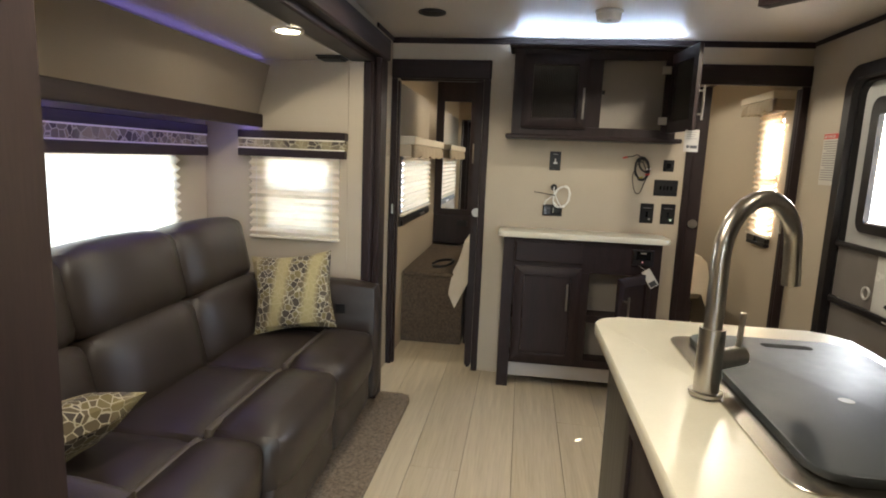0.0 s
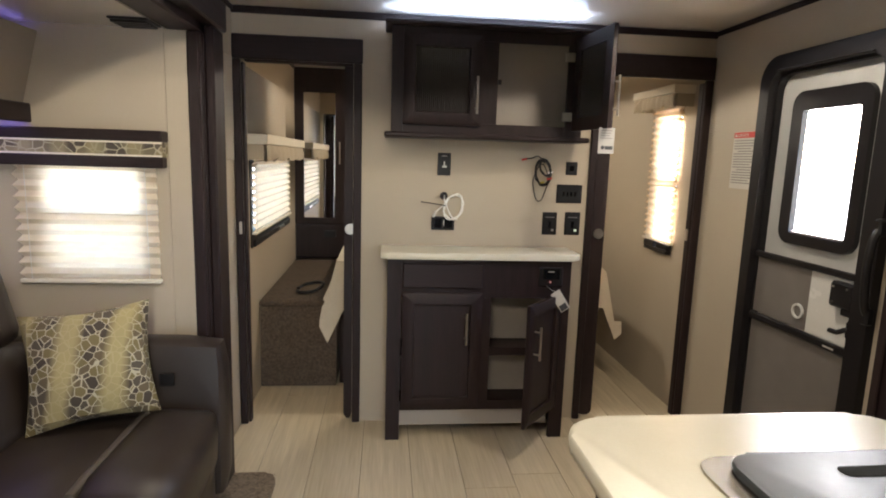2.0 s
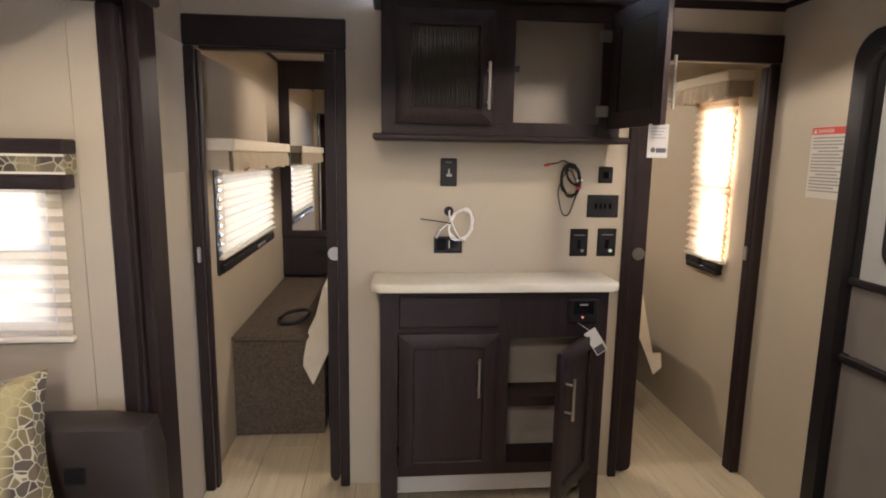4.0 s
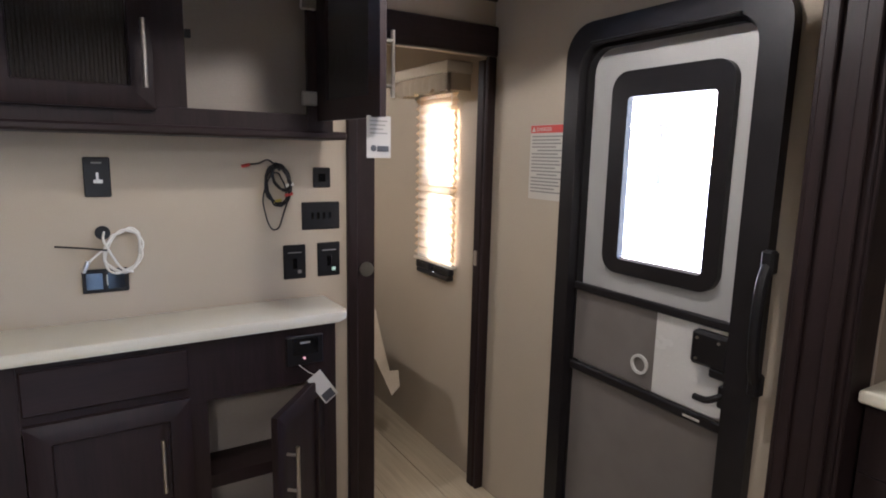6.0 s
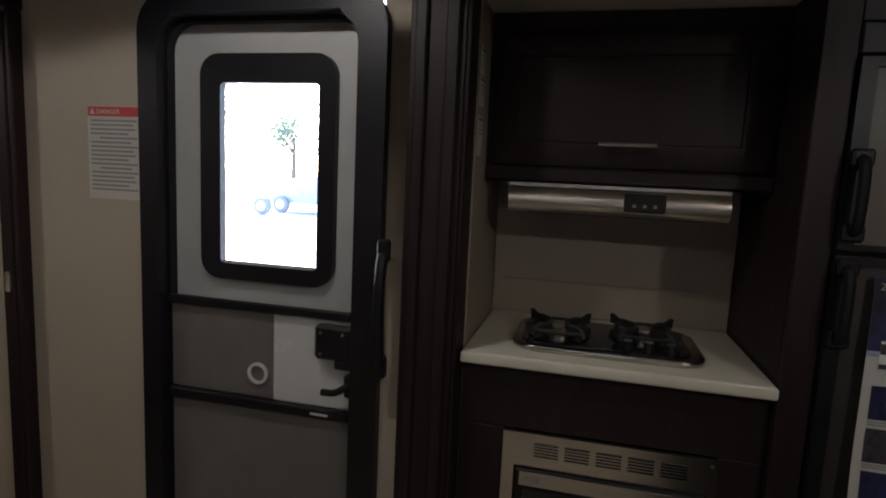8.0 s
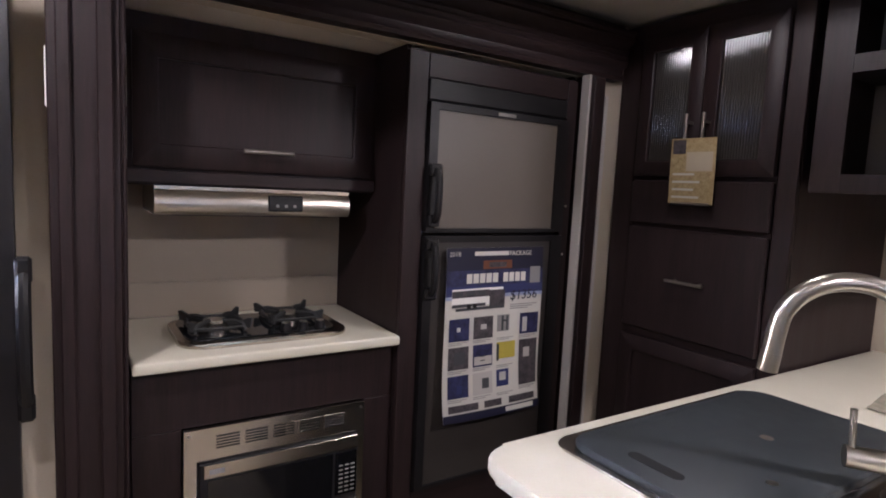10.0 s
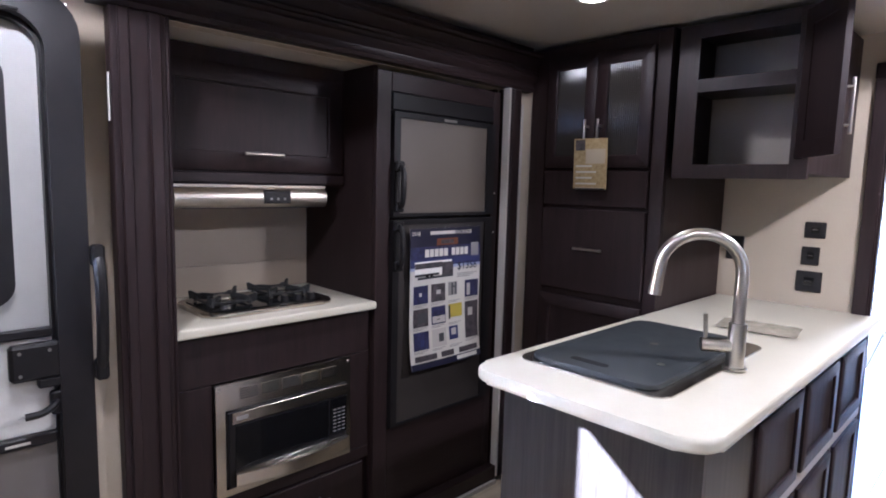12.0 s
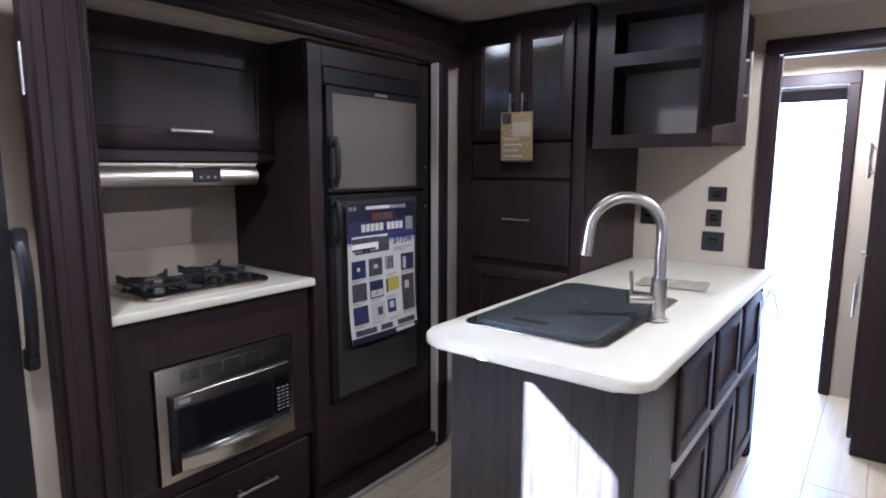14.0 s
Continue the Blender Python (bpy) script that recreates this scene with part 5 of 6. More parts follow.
def poster():
    X0, y0, y1, z0, z1 = 2.184, 1.442, 1.832, 0.645, 1.192
    p = thing("poster", (X0, 1.64, z0), "curling printed sales poster taped to the refrigerator", "poster")

    def lift(z, y):
        u = (z1 - z) / (z1 - z0)
        return 0.004 + 0.034 * u ** 3 + 0.006 * math.sin(5 * u) * ((y - 1.64) / 0.19) ** 2

    def patch(name, u0, u1, v0, v1, off, material, label=""):
        bm = bmesh.new()
        ny, nz = 6, max(2, int((v1 - v0) * 26))
        g = [[bm.verts.new((X0 - lift(z1 - v * (z1 - z0), y1 - u * (y1 - y0)) - off, y1 - u * (y1 - y0), z1 - v * (z1 - z0))) for u in [u0 + (u1 - u0) * i / ny for i in range(ny + 1)]] for v in [v0 + (v1 - v0) * j / nz for j in range(nz + 1)]]
        for a, b in zip(g, g[1:]):
            for k in range(ny):
                bm.faces.new((a[k], b[k], b[k + 1], a[k + 1]))
        ob = part(name, bm, material, p, label)
        return ob
    patch("sheet", 0, 1, 0, 1, 0, PAPER)
    patch("sky_band", 0.0, 1.0, 0.0, 0.13, 0.0012, NAVY)
    patch("sky_band", 0.0, 1.0, 0.13, 0.22, 0.0012, PHOTOB)
    patch("sky_band", 0.0, 1.0, 0.22, 0.275, 0.0012, BLUEI)
    patch("sky_band", 0.0, 1.0, 0.275, 0.295, 0.0012, HAZE)
    patch("emblem", 0.36, 0.66, 0.075, 0.125, 0.0022, ORANGE)
    patch("emblem", 0.42, 0.60, 0.085, 0.115, 0.0030, PHOTO)
    patch("seal", 0.86, 0.97, 0.12, 0.22, 0.0022, INKG)
    for i in range(5):
        patch("brand_mark", 0.20 + 0.066 * i, 0.255 + 0.066 * i, 0.150, 0.205, 0.0022, PAPER)
    for i in range(4):
        patch("brand_mark", 0.575 + 0.062 * i, 0.625 + 0.062 * i, 0.150, 0.205, 0.0022, PAPER)
    patch("brand_mark", 0.27, 0.62, 0.022, 0.046, 0.0022, PAPER)
    patch("trailer_picture", 0.06, 0.58, 0.235, 0.335, 0.0022, WHITEP)
    patch("trailer_picture", 0.44, 0.60, 0.25, 0.345, 0.0026, PHOTO)
    patch("trailer_picture", 0.06, 0.44, 0.245, 0.285, 0.0030, PHOTO)
    for k in range(3):
        patch("trailer_window", 0.09 + 0.115 * k, 0.165 + 0.115 * k, 0.252, 0.276, 0.0036, INK)
    patch("trailer_picture", 0.06, 0.40, 0.322, 0.340, 0.0030, INK)
    patch("trailer_picture", 0.10, 0.60, 0.345, 0.362, 0.0022, INK)
    for k in range(2):
        patch("trailer_wheel", 0.21 + 0.06 * k, 0.25 + 0.06 * k, 0.325, 0.352, 0.0036, BLACKP)
    for i in range(3):
        patch("text_line", 0.66, 0.95 - 0.05 * i, 0.345 + 0.012 * i, 0.350 + 0.012 * i, 0.0022, INKG)
    kinds = ((PHOTOB, PHOTO, INKG, PHOTOB), (PHOTO, PHOTOB, YELI, PHOTO), (PHOTOB, SEAL, BLUEI, PHOTO))
    for r in range(3):
        for k in range(4):
            u, v = 0.045 + 0.243 * k, 0.405 + 0.165 * r
            if k == 3 and r == 2:
                continue
            patch("picture", u, u + (0.20 if k != 2 or r == 1 else 0.13), v, v + (0.13 if k != 2 else 0.10) + (0.15 if k == 3 and r == 1 else 0), 0.0022, kinds[r][k])
            for i in range(2):
                patch("text_line", u, u + 0.18 - 0.05 * i, v + 0.138 + 0.010 * i + (0.15 if k == 3 and r == 1 else 0), v + 0.142 + 0.010 * i + (0.15 if k == 3 and r == 1 else 0), 0.0022, INKG)
    for u, v, du, dv, mt in ((0.12, 0.455, 0.035, 0.025, PAPER), (0.36, 0.45, 0.06, 0.03, SEAL), (0.575, 0.41, 0.022, 0.09, INK), (0.625, 0.41, 0.022, 0.09, INK), (0.585, 0.435, 0.05, 0.012, INK), (0.80, 0.43, 0.05, 0.09, SEAL), (0.10, 0.60, 0.11, 0.07, INK), (0.30, 0.64, 0.18, 0.05, SEAL), (0.36, 0.635, 0.05, 0.035, INK), (0.53, 0.58, 0.025, 0.10, INK), (0.82, 0.62, 0.07, 0.06, SEAL), (0.13, 0.79, 0.05, 0.05, BLUEI), (0.38, 0.77, 0.07, 0.06, INK), (0.56, 0.75, 0.07, 0.05, SEAL)):
        patch("picture_detail", u, u + du, v, v + dv, 0.0032, mt)
    for u0, u1 in ((0.05, 0.34), (0.40, 0.58), (0.66, 0.95)):
        patch("picture", u0, u1, 0.905, 0.945, 0.0022, PHOTO)
    patch("foot_band", 0.0, 1.0, 0.955, 1.0, 0.0022, NAVY)
    patch("foot_mark", 0.62, 0.93, 0.962, 0.99, 0.0030, PAPER)
    hx = X0 - 0.0072
    lettering("2018", (hx, 1.822, 1.166), 0.021, (90, 0, -90), PAPER, p)
    lettering("PACKAGE", (hx, 1.588, 1.166), 0.021, (90, 0, -90), PAPER, p)
    lettering("$1356", (X0 - 0.0150, 1.583, 1.020), 0.046, (90, 0, -90), NAVY, p, shear=0.1)


poster()

# ---- pantry, open cabinet and devices on the rear wall ----
def PY(x, y, z):
    """Frame of a front that faces the partition: local x runs towards -x."""
    return pose(x, y, z, 0, 0, TO_PY)


def pantry():
    x0, x1, f = 1.560, 2.205, 1.085
    c = thing("pantry_cabinet", (1.88, 0.8, 0), "tall dark wood pantry with reeded glass doors and drawers", "cabinet")
    part("body", B((x0, YR + 0.001, 0, x1, f - 0.019, ZC - 0.012)), WOOD, c)
    part("stile", B((x0, f - 0.0185, 0, x0 + 0.055, f, ZC - 0.012), bev=0.002), WOOD, c)
    part("stile", B((x1 - 0.10, f - 0.0185, 0, x1, f, ZC - 0.012), bev=0.002), WOOD, c)
    for z0, z1 in ((1.905, ZC - 0.012), (1.43, 1.455), (1.265, 1.29), (0.88, 0.92), (0.0, 0.09)):
        part("rail", B((x0 + 0.0555, f - 0.0185, z0, x1 - 0.1005, f, z1)), WOODH, c)
    w = (x1 - x0 - 0.155) / 2
    for i, hx in ((0, w - 0.030), (1, 0.030)):
        shaker(c, PY(x1 - 0.10 - i * w, f + 0.001, 1.45), w - 0.003, 0.465, stile=0.05, fill="reed", handle=(hx, 0.11, 0.17, True))
    shaker(c, PY(x1 - 0.10, f + 0.001, 1.287), 2 * w, 0.148, stile=0.03, handle=(w + 0.01, 0.075, 0.135, False), name="drawer", fill="flat")
    shaker(c, PY(x1 - 0.10, f + 0.001, 0.915), 2 * w, 0.358, stile=0.05, handle=(w + 0.01, 0.19, 0.135, False), name="drawer", fill="flat")
    shaker(c, PY(x1 - 0.10, f + 0.001, 0.085), 2 * w, 0.80, stile=0.055, name="door")
    k = thing("hanging_card", (1.875, f + 0.04, 1.36), "printed information card hanging on the pantry handles", "card")
    part("card", placed(B((-0.078, -0.0008, -0.103, 0.078, 0.0008, 0.103)), pose(1.850, f + 0.058, 1.463, 2, 0, 180)), TANI, k)
    part("photo", placed(B((-0.020, -0.0022, 0.0, 0.070, -0.0010, 0.060)), pose(1.850, f + 0.058, 1.463, 2, 0, 180)), VALF, k)
    part("photo", placed(B((-0.070, -0.0022, 0.055, -0.025, -0.0010, 0.098)), pose(1.850, f + 0.058, 1.463, 2, 0, 180)), PHOTO, k)
    for i in range(4):
        part("text_line", placed(B((-0.066, -0.0022, -0.085 + 0.024 * i, 0.030 - 0.02 * (i % 2), -0.0010, -0.078 + 0.024 * i)), pose(1.850, f + 0.058, 1.463, 2, 0, 180)), PAPER, k)


pantry()


def open_cabinet():
    x0, x1, f, z0, z1 = 1.085, 1.535, 1.075, 1.41, 1.965
    c = thing("wall_cabinet", (1.31, YR, z0), "dark wood wall cabinet with its door swung open, empty", "cabinet")
    d = 0.016
    part("side", B((x0, YR + 0.001, z0 + 0.02, x0 + d, f - 0.019, z1)), WOOD, c)
    part("side", B((x1 - d, YR + 0.001, z0 + 0.02, x1, f - 0.019, z1)), WOOD, c)
    part("bottom", B((x0 + d, YR + 0.001, z0 + 0.022, x1 - d, f - 0.019, z0 + 0.038)), WOOD, c)
    part("top", B((x0 + d, YR + 0.001, z1 - 0.016, x1 - d, f - 0.019, z1)), WOOD, c)
    part("shelf", B((x0 + d, YR + 0.008, 1.735, x1 - d, f - 0.019, 1.751)), WOOD, c)
    part("lining", B((x0 + d, 0.775, z0 + 0.039, x1 - d, 0.781, 1.734), (x0 + d, 0.775, 1.752, x1 - d, 0.781, z1 - 0.017)), BACKING, c, "pale tan back panel")
    part("lining", B((x0 + d + 0.001, 0.782, z0 + 0.039, x0 + d + 0.004, f - 0.025, 1.734)), BACKING, c, "pale tan side panel")
    fr = bmesh.new()
    for b in ((x0, z0, x0 + 0.055, z1), (x1 - 0.075, z0, x1, z1), (x0 + 0.0555, z0, x1 - 0.0755, z0 + 0.05), (x0 + 0.0555, 1.722, x1 - 0.0755, 1.768), (x0 + 0.0555, z1 - 0.05, x1 - 0.0755, z1)):
        box(fr, b[0], f - 0.0185, b[1], b[2], f, b[3])
    part("face_frame", fr, WOOD, c)
    w = 0.255
    m = Matrix.Translation((x0 + 0.040, f + 0.004, z0 + 0.068)) @ pose(0, 0, 0, 0, 0, 180 + 127) @ Matrix.Translation((-w, 0, 0))
    shaker(c, m, w, z1 - z0 - 0.085, handle=(0.03, 0.14, 0.16, True), label="cabinet door swung wide open on its hinges")
    for z in (z0 + 0.08, z1 - 0.10):
        part("hinge", B((x0 + 0.012, f + 0.0005, z - 0.012, x0 + 0.024, f + 0.009, z + 0.012), bev=0.002), NICKEL, c, "nickel hinge")


open_cabinet()
for x0, x1, z0, z1, lab, cat in ((1.145, 1.222, 1.180, 1.247, "square black thermostat plate on the wall", "thermostat"), (1.160, 1.226, 1.066, 1.143, "black wall controller with a small screen", "controller"), (1.143, 1.238, 0.952, 1.040, "square black wall speaker plate", "speaker"), (1.455, 1.53, 1.058, 1.165, "black socket plate above the countertop", "outlet")):
    wall_plate("wall_plate", x0, x1, z0, z1, lab, cat, YR, 1, ((0.3, 0.7, 0.32, 0.7, BLACKG, "button"), (0.36, 0.64, 0.5, 0.56, SEAL, "marking")))

# ---- island ----
def island():
    x0, x1, y0, y1 = 0.972, 1.500, YR + 0.001, 2.070
    c = thing("island_cabinet", (1.2, 1.3, 0), "dark laminate island cabinet with panelled side", "cabinet")
    part("end_panel", B((x0, y1 - 0.016, 0, x1, y1, 0.882)), LAMINATE, c, "dark streaked laminate end panel")
    part("side_panel", B((x1 - 0.016, y0, 0, x1, y1 - 0.017, 0.882)), LAMINATE, c)
    part("body", B((x0 + 0.06, y0, 0.09, x0 + 0.075, y1 - 0.017, 0.882)), WOOD, c)
    part("corner_post", B((x0, y1 - 0.30, 0, x0 + 0.012, y1 - 0.017, 0.882)), LAMINATE, c, "dark streaked laminate side")
    part("kick", B((x0 + 0.05, y0, 0, x0 + 0.06, y1 - 0.30, 0.089)), WOOD, c)
    for z0, z1 in ((0.835, 0.882), (0.50, 0.545), (0.085, 0.125)):
        part("rail", B((x0, y0, z0, x0 + 0.018, y1 - 0.301, z1), bev=0.002), SEAL if 0.4 < z0 < 0.6 else WOOD, c)
    for yy in (0.47, 0.90, 1.33, 1.75):
        part("stile", B((x0 + 0.0005, yy, 0.126, x0 + 0.0175, yy + 0.04, 0.834)), WOOD, c)
    for i in range(3):
        for z0, z1 in ((0.13, 0.495), (0.55, 0.83)):
            shaker(c, K(x0 + 0.004, 0.515 + 0.43 * i + 0.38, z0), 0.38, z1 - z0, t=0.014, stile=0.045)
    t = thing("countertop", (1.2, 1.3, 0.883), "cream laminate island countertop with rounded corners", "countertop")
    bm = slab(bmesh.new(), rounded(0.930, YR + 0.001, 1.556, 2.160, 0.070, 8, (0, 0, 1, 1)), 0.883, 0.915, bev=0.010, seg=3)
    part("slab", bm, COUNTER, t)
    s = thing("sink", (1.27, 1.66, 0.915), "steel sink under a black cutting-board cover", "sink")
    part("rim", slab(bmesh.new(), rounded(1.062, 1.315, 1.492, 2.005, 0.045, 6), 0.9153, 0.9195, bev=0.0015, seg=1), STEEL, s)
    bm = slab(bmesh.new(), rounded(1.102, 1.345, 1.462, 1.988, 0.042, 7), 0.920, 0.934, bev=0.005, seg=2)
    lid = part("cover", bm, SLATE, s, "slate black sink cover")
    part("finger_slot", slab(bmesh.new(), rounded(1.250, 1.915, 1.360, 1.942, 0.0125, 5), 0.9342, 0.9350), PIT, lid)
    part("mark", cyl(bmesh.new(), (1.17, 1.80, 0.9342), (1.17, 1.80, 0.9350), 0.010, 14), NICKEL, lid)
    part("mark", cyl(bmesh.new(), (1.275, 1.62, 0.9342), (1.275, 1.62, 0.9347), 0.013, 14), TAUPE, lid)
    f = thing("faucet", (1.052, 1.64, 0.92), "brushed nickel gooseneck kitchen faucet", "faucet")
    bx, by, bz = 1.072, 1.634, 0.9195
    part("base", cyl(bmesh.new(), (bx, by, bz), (bx, by, bz + 0.006), 0.030, 24), NICKEL, f)
    part("body", cyl(bmesh.new(), (bx, by, bz + 0.0065), (bx, by, bz + 0.125), 0.0225, 24), NICKEL, f)
    ux, uy = 0.816, 0.578
    pts = [(bx, by, bz + 0.12), (bx, by, bz + 0.20), (bx, by, bz + 0.258)] + [(bx + ux * (0.104 - 0.104 * math.cos(a)), by + uy * (0.104 - 0.104 * math.cos(a)), bz + 0.258 + 0.100 * math.sin(a)) for a in [math.pi * i / 8 for i in range(1, 9)]] + [(bx + ux * 0.212, by + uy * 0.212, bz + 0.218)]
    part("spout", tube(bmesh.new(), pts, 0.0160, 16), NICKEL, f)
    part("nozzle", cyl(bmesh.new(), (bx + ux * 0.212, by + uy * 0.212, bz + 0.223), (bx + ux * 0.216, by + uy * 0.216, bz + 0.190), 0.0172, 16), NICKEL, f)
    part("mixer", cyl(bmesh.new(), (bx + ux * 0.015, by + uy * 0.015, bz + 0.062), (bx + ux * 0.088, by + uy * 0.088, bz + 0.062), 0.019, 20), NICKEL, f)
    part("lever", cyl(bmesh.new(), (bx + ux * 0.078, by + uy * 0.078, bz + 0.075), (bx + ux * 0.082, by + uy * 0.082, bz + 0.145), 0.0055, 10), NICKEL, f)
    m = thing("leaflet", (1.19, 1.06, 0.915), "clear-wrapped printed leaflet lying on the countertop", "leaflet")
    lm = pose(1.19, 1.065, 0.916, 0, 0, 8)
    bm = bmesh.new()
    nx, ny = 10, 4
    g = [[bm.verts.new((-0.125 + 0.25 * i / nx, -0.09 + 0.18 * j / ny, 0.002 + 0.004 * abs(math.sin(i * 1.3 + j)))) for i in range(nx + 1)] for j in range(ny + 1)]
    for a, b in zip(g, g[1:]):
        for k in range(nx):
            bm.faces.new((a[k], a[k + 1], b[k + 1], b[k]))
    part("sheet", placed(bm, lm), surface("wrapped_print", (0.20, 0.18, 0.12), (0.48, 0.44, 0.36), 0.18, scale=(18, 18, 18), fine=4, bump=0.1, dist=0.002), m)

    for o in (c, t, s, f, m):
        o.location.z -= 0.026 if o is not c else 0
    s.location.x += 0.028
    c.scale.z = 0.97


island()

# rear doorway casing
casing("door_frame_rear", (0.64, YR, 0), [
    ("header", (0.255, YR + 0.001, 1.806, 1.032, YR + 0.022, 1.868), WOODH),
    ("jamb", (0.978, YR + 0.001, 0, 1.030, YR + 0.020, 1.805), WOOD),
    ("jamb", (0.257, YR + 0.001, 0, 0.305, YR + 0.020, 1.805), WOOD),
    ("lining", (0.970, YR - T - 0.001, 0, 0.984, YR, 1.800), WOOD),
    ("lining", (0.301, YR - T - 0.001, 0, 0.313, YR, 1.800), WOOD),
    ("lining", (0.314, YR - T - 0.001, 1.797, 0.969, YR, 1.809), WOODH)], "dark stained frame round the rear doorway")
casing("door_frame_hall", (1.0, Y_HALL, 0), [
    ("header", (0.735, Y_HALL + 0.001, 1.795, 1.498, Y_HALL + 0.022, 1.862), WOODH),
    ("jamb", (0.735, Y_HALL + 0.001, 0, 0.785, Y_HALL + 0.020, 1.794), WOOD),
    ("lining", (0.781, Y_HALL - T - 0.001, 0, 0.795, Y_HALL, 1.79), WOOD),
    ("jamb", (1.452, Y_HALL + 0.001, 0, 1.498, Y_HALL + 0.020, 1.794), WOOD)], "dark stained frame round the inner doorway")


def hall_cabinet():
    c = thing("hall_cabinet", (0.40, -0.1, 0), "tall dark wood cabinet with nickel handles in the rear hall", "cabinet")
    part("body", B((0.25, -0.52, 0, 0.600, 0.15, ZC - 0.01)), WOOD, c)
    M = pose(0.601, 0, 0, 0, 0, TO_PX)
    for y0, y1 in ((-0.52, -0.19), (-0.185, 0.15)):
        shaker(c, M @ Matrix.Translation((y0, 0, 0.95)), y1 - y0 - 0.004, 1.0, handle=(0.04, 0.42, 0.17, True))
        shaker(c, M @ Matrix.Translation((y0, 0, 0.08)), y1 - y0 - 0.004, 0.86, handle=(0.04, 0.60, 0.17, True))
    part("knob", cyl(bmesh.new(), (0.622, -0.30, 0.90), (0.648, -0.30, 0.90), 0.014, 14), NICKEL, c)


hall_cabinet()
casing("door_frame_back", (1.1, Y_BACK, 0), [
    ("header", (0.50, Y_BACK + 0.001, 1.83, 1.86, Y_BACK + 0.03, 1.92), WOODH),
    ("jamb", (0.50, Y_BACK + 0.001, 0, 0.548, Y_BACK + 0.02, 1.829), WOOD),
    ("jamb", (1.802, Y_BACK + 0.001, 0, 1.86, Y_BACK + 0.02, 1.829), WOOD)], "dark frame round the open outer doorway")
hs = thing("bent_tubing", (1.5, -4.4, -0.75), "dark bent tubing standing outside on the pale ground", "tubing")
part("tube", tube(bmesh.new(), [(1.80, -4.4, -0.56), (1.70, -4.4, -0.52), (1.62, -4.4, -0.27), (1.56, -4.4, -0.10), (1.50, -4.4, -0.30), (1.45, -4.4, -0.48), (1.33, -4.4, -0.53)], 0.026, 8), PIT, hs)
part("foot", B((1.28, -4.45, -0.75, 1.36, -4.35, -0.545), bev=0.01), WHITEP, hs)
part("foot", B((1.76, -4.45, -0.75, 1.84, -4.35, -0.575), bev=0.01), WHITEP, hs)


# ---- sofa slide-out ----
def soft_box(bm, x0, y0, z0, x1, y1, z1, r, seg=3, puff=0.0):
    """An upholstered block: rounded edges and swelling faces."""
    tmp = bmesh.new()
    box(tmp, x0, y0, z0, x1, y1, z1)
    bmesh.ops.subdivide_edges(tmp, edges=tmp.edges, cuts=5, use_grid_fill=True)
    c = Vector(((x0 + x1) / 2, (y0 + y1) / 2, (z0 + z1) / 2))
    h = Vector(((x1 - x0) / 2, (y1 - y0) / 2, (z1 - z0) / 2))
    for v in tmp.verts:
        d = v.co - c
        u = [d[i] / h[i] for i in range(3)]
        q = [max(0.0, abs(d[i]) - (h[i] - r)) for i in range(3)]
        k = math.sqrt(sum(e * e for e in q))
        if k > r * 0.999 and k > 0:
            for i in range(3):
                if q[i] > 0:
                    d[i] = math.copysign(h[i] - r + q[i] * r / k, d[i])
        for i in range(3):
            j, l = (i + 1) % 3, (i + 2) % 3
            if abs(u[i]) > 0.99:
                d[i] += math.copysign(puff * (1 - u[j] ** 2) * (1 - u[l] ** 2), d[i])
        v.co = c + d
    vs = {v: bm.verts.new(v.co) for v in tmp.verts}
    for f in tmp.faces:
        bm.faces.new([vs[v] for v in f.verts])
    tmp.free()
    return bm


def leaning(bm, verts_from, pivot, ang):
    vs = list(bm.verts)[verts_from:]
    bmesh.ops.transform(bm, matrix=Matrix.Translation(pivot) @ pose(0, 0, 0, 0, ang, 0) @ Matrix.Translation(-Vector(pivot)), verts=vs)
    return bm


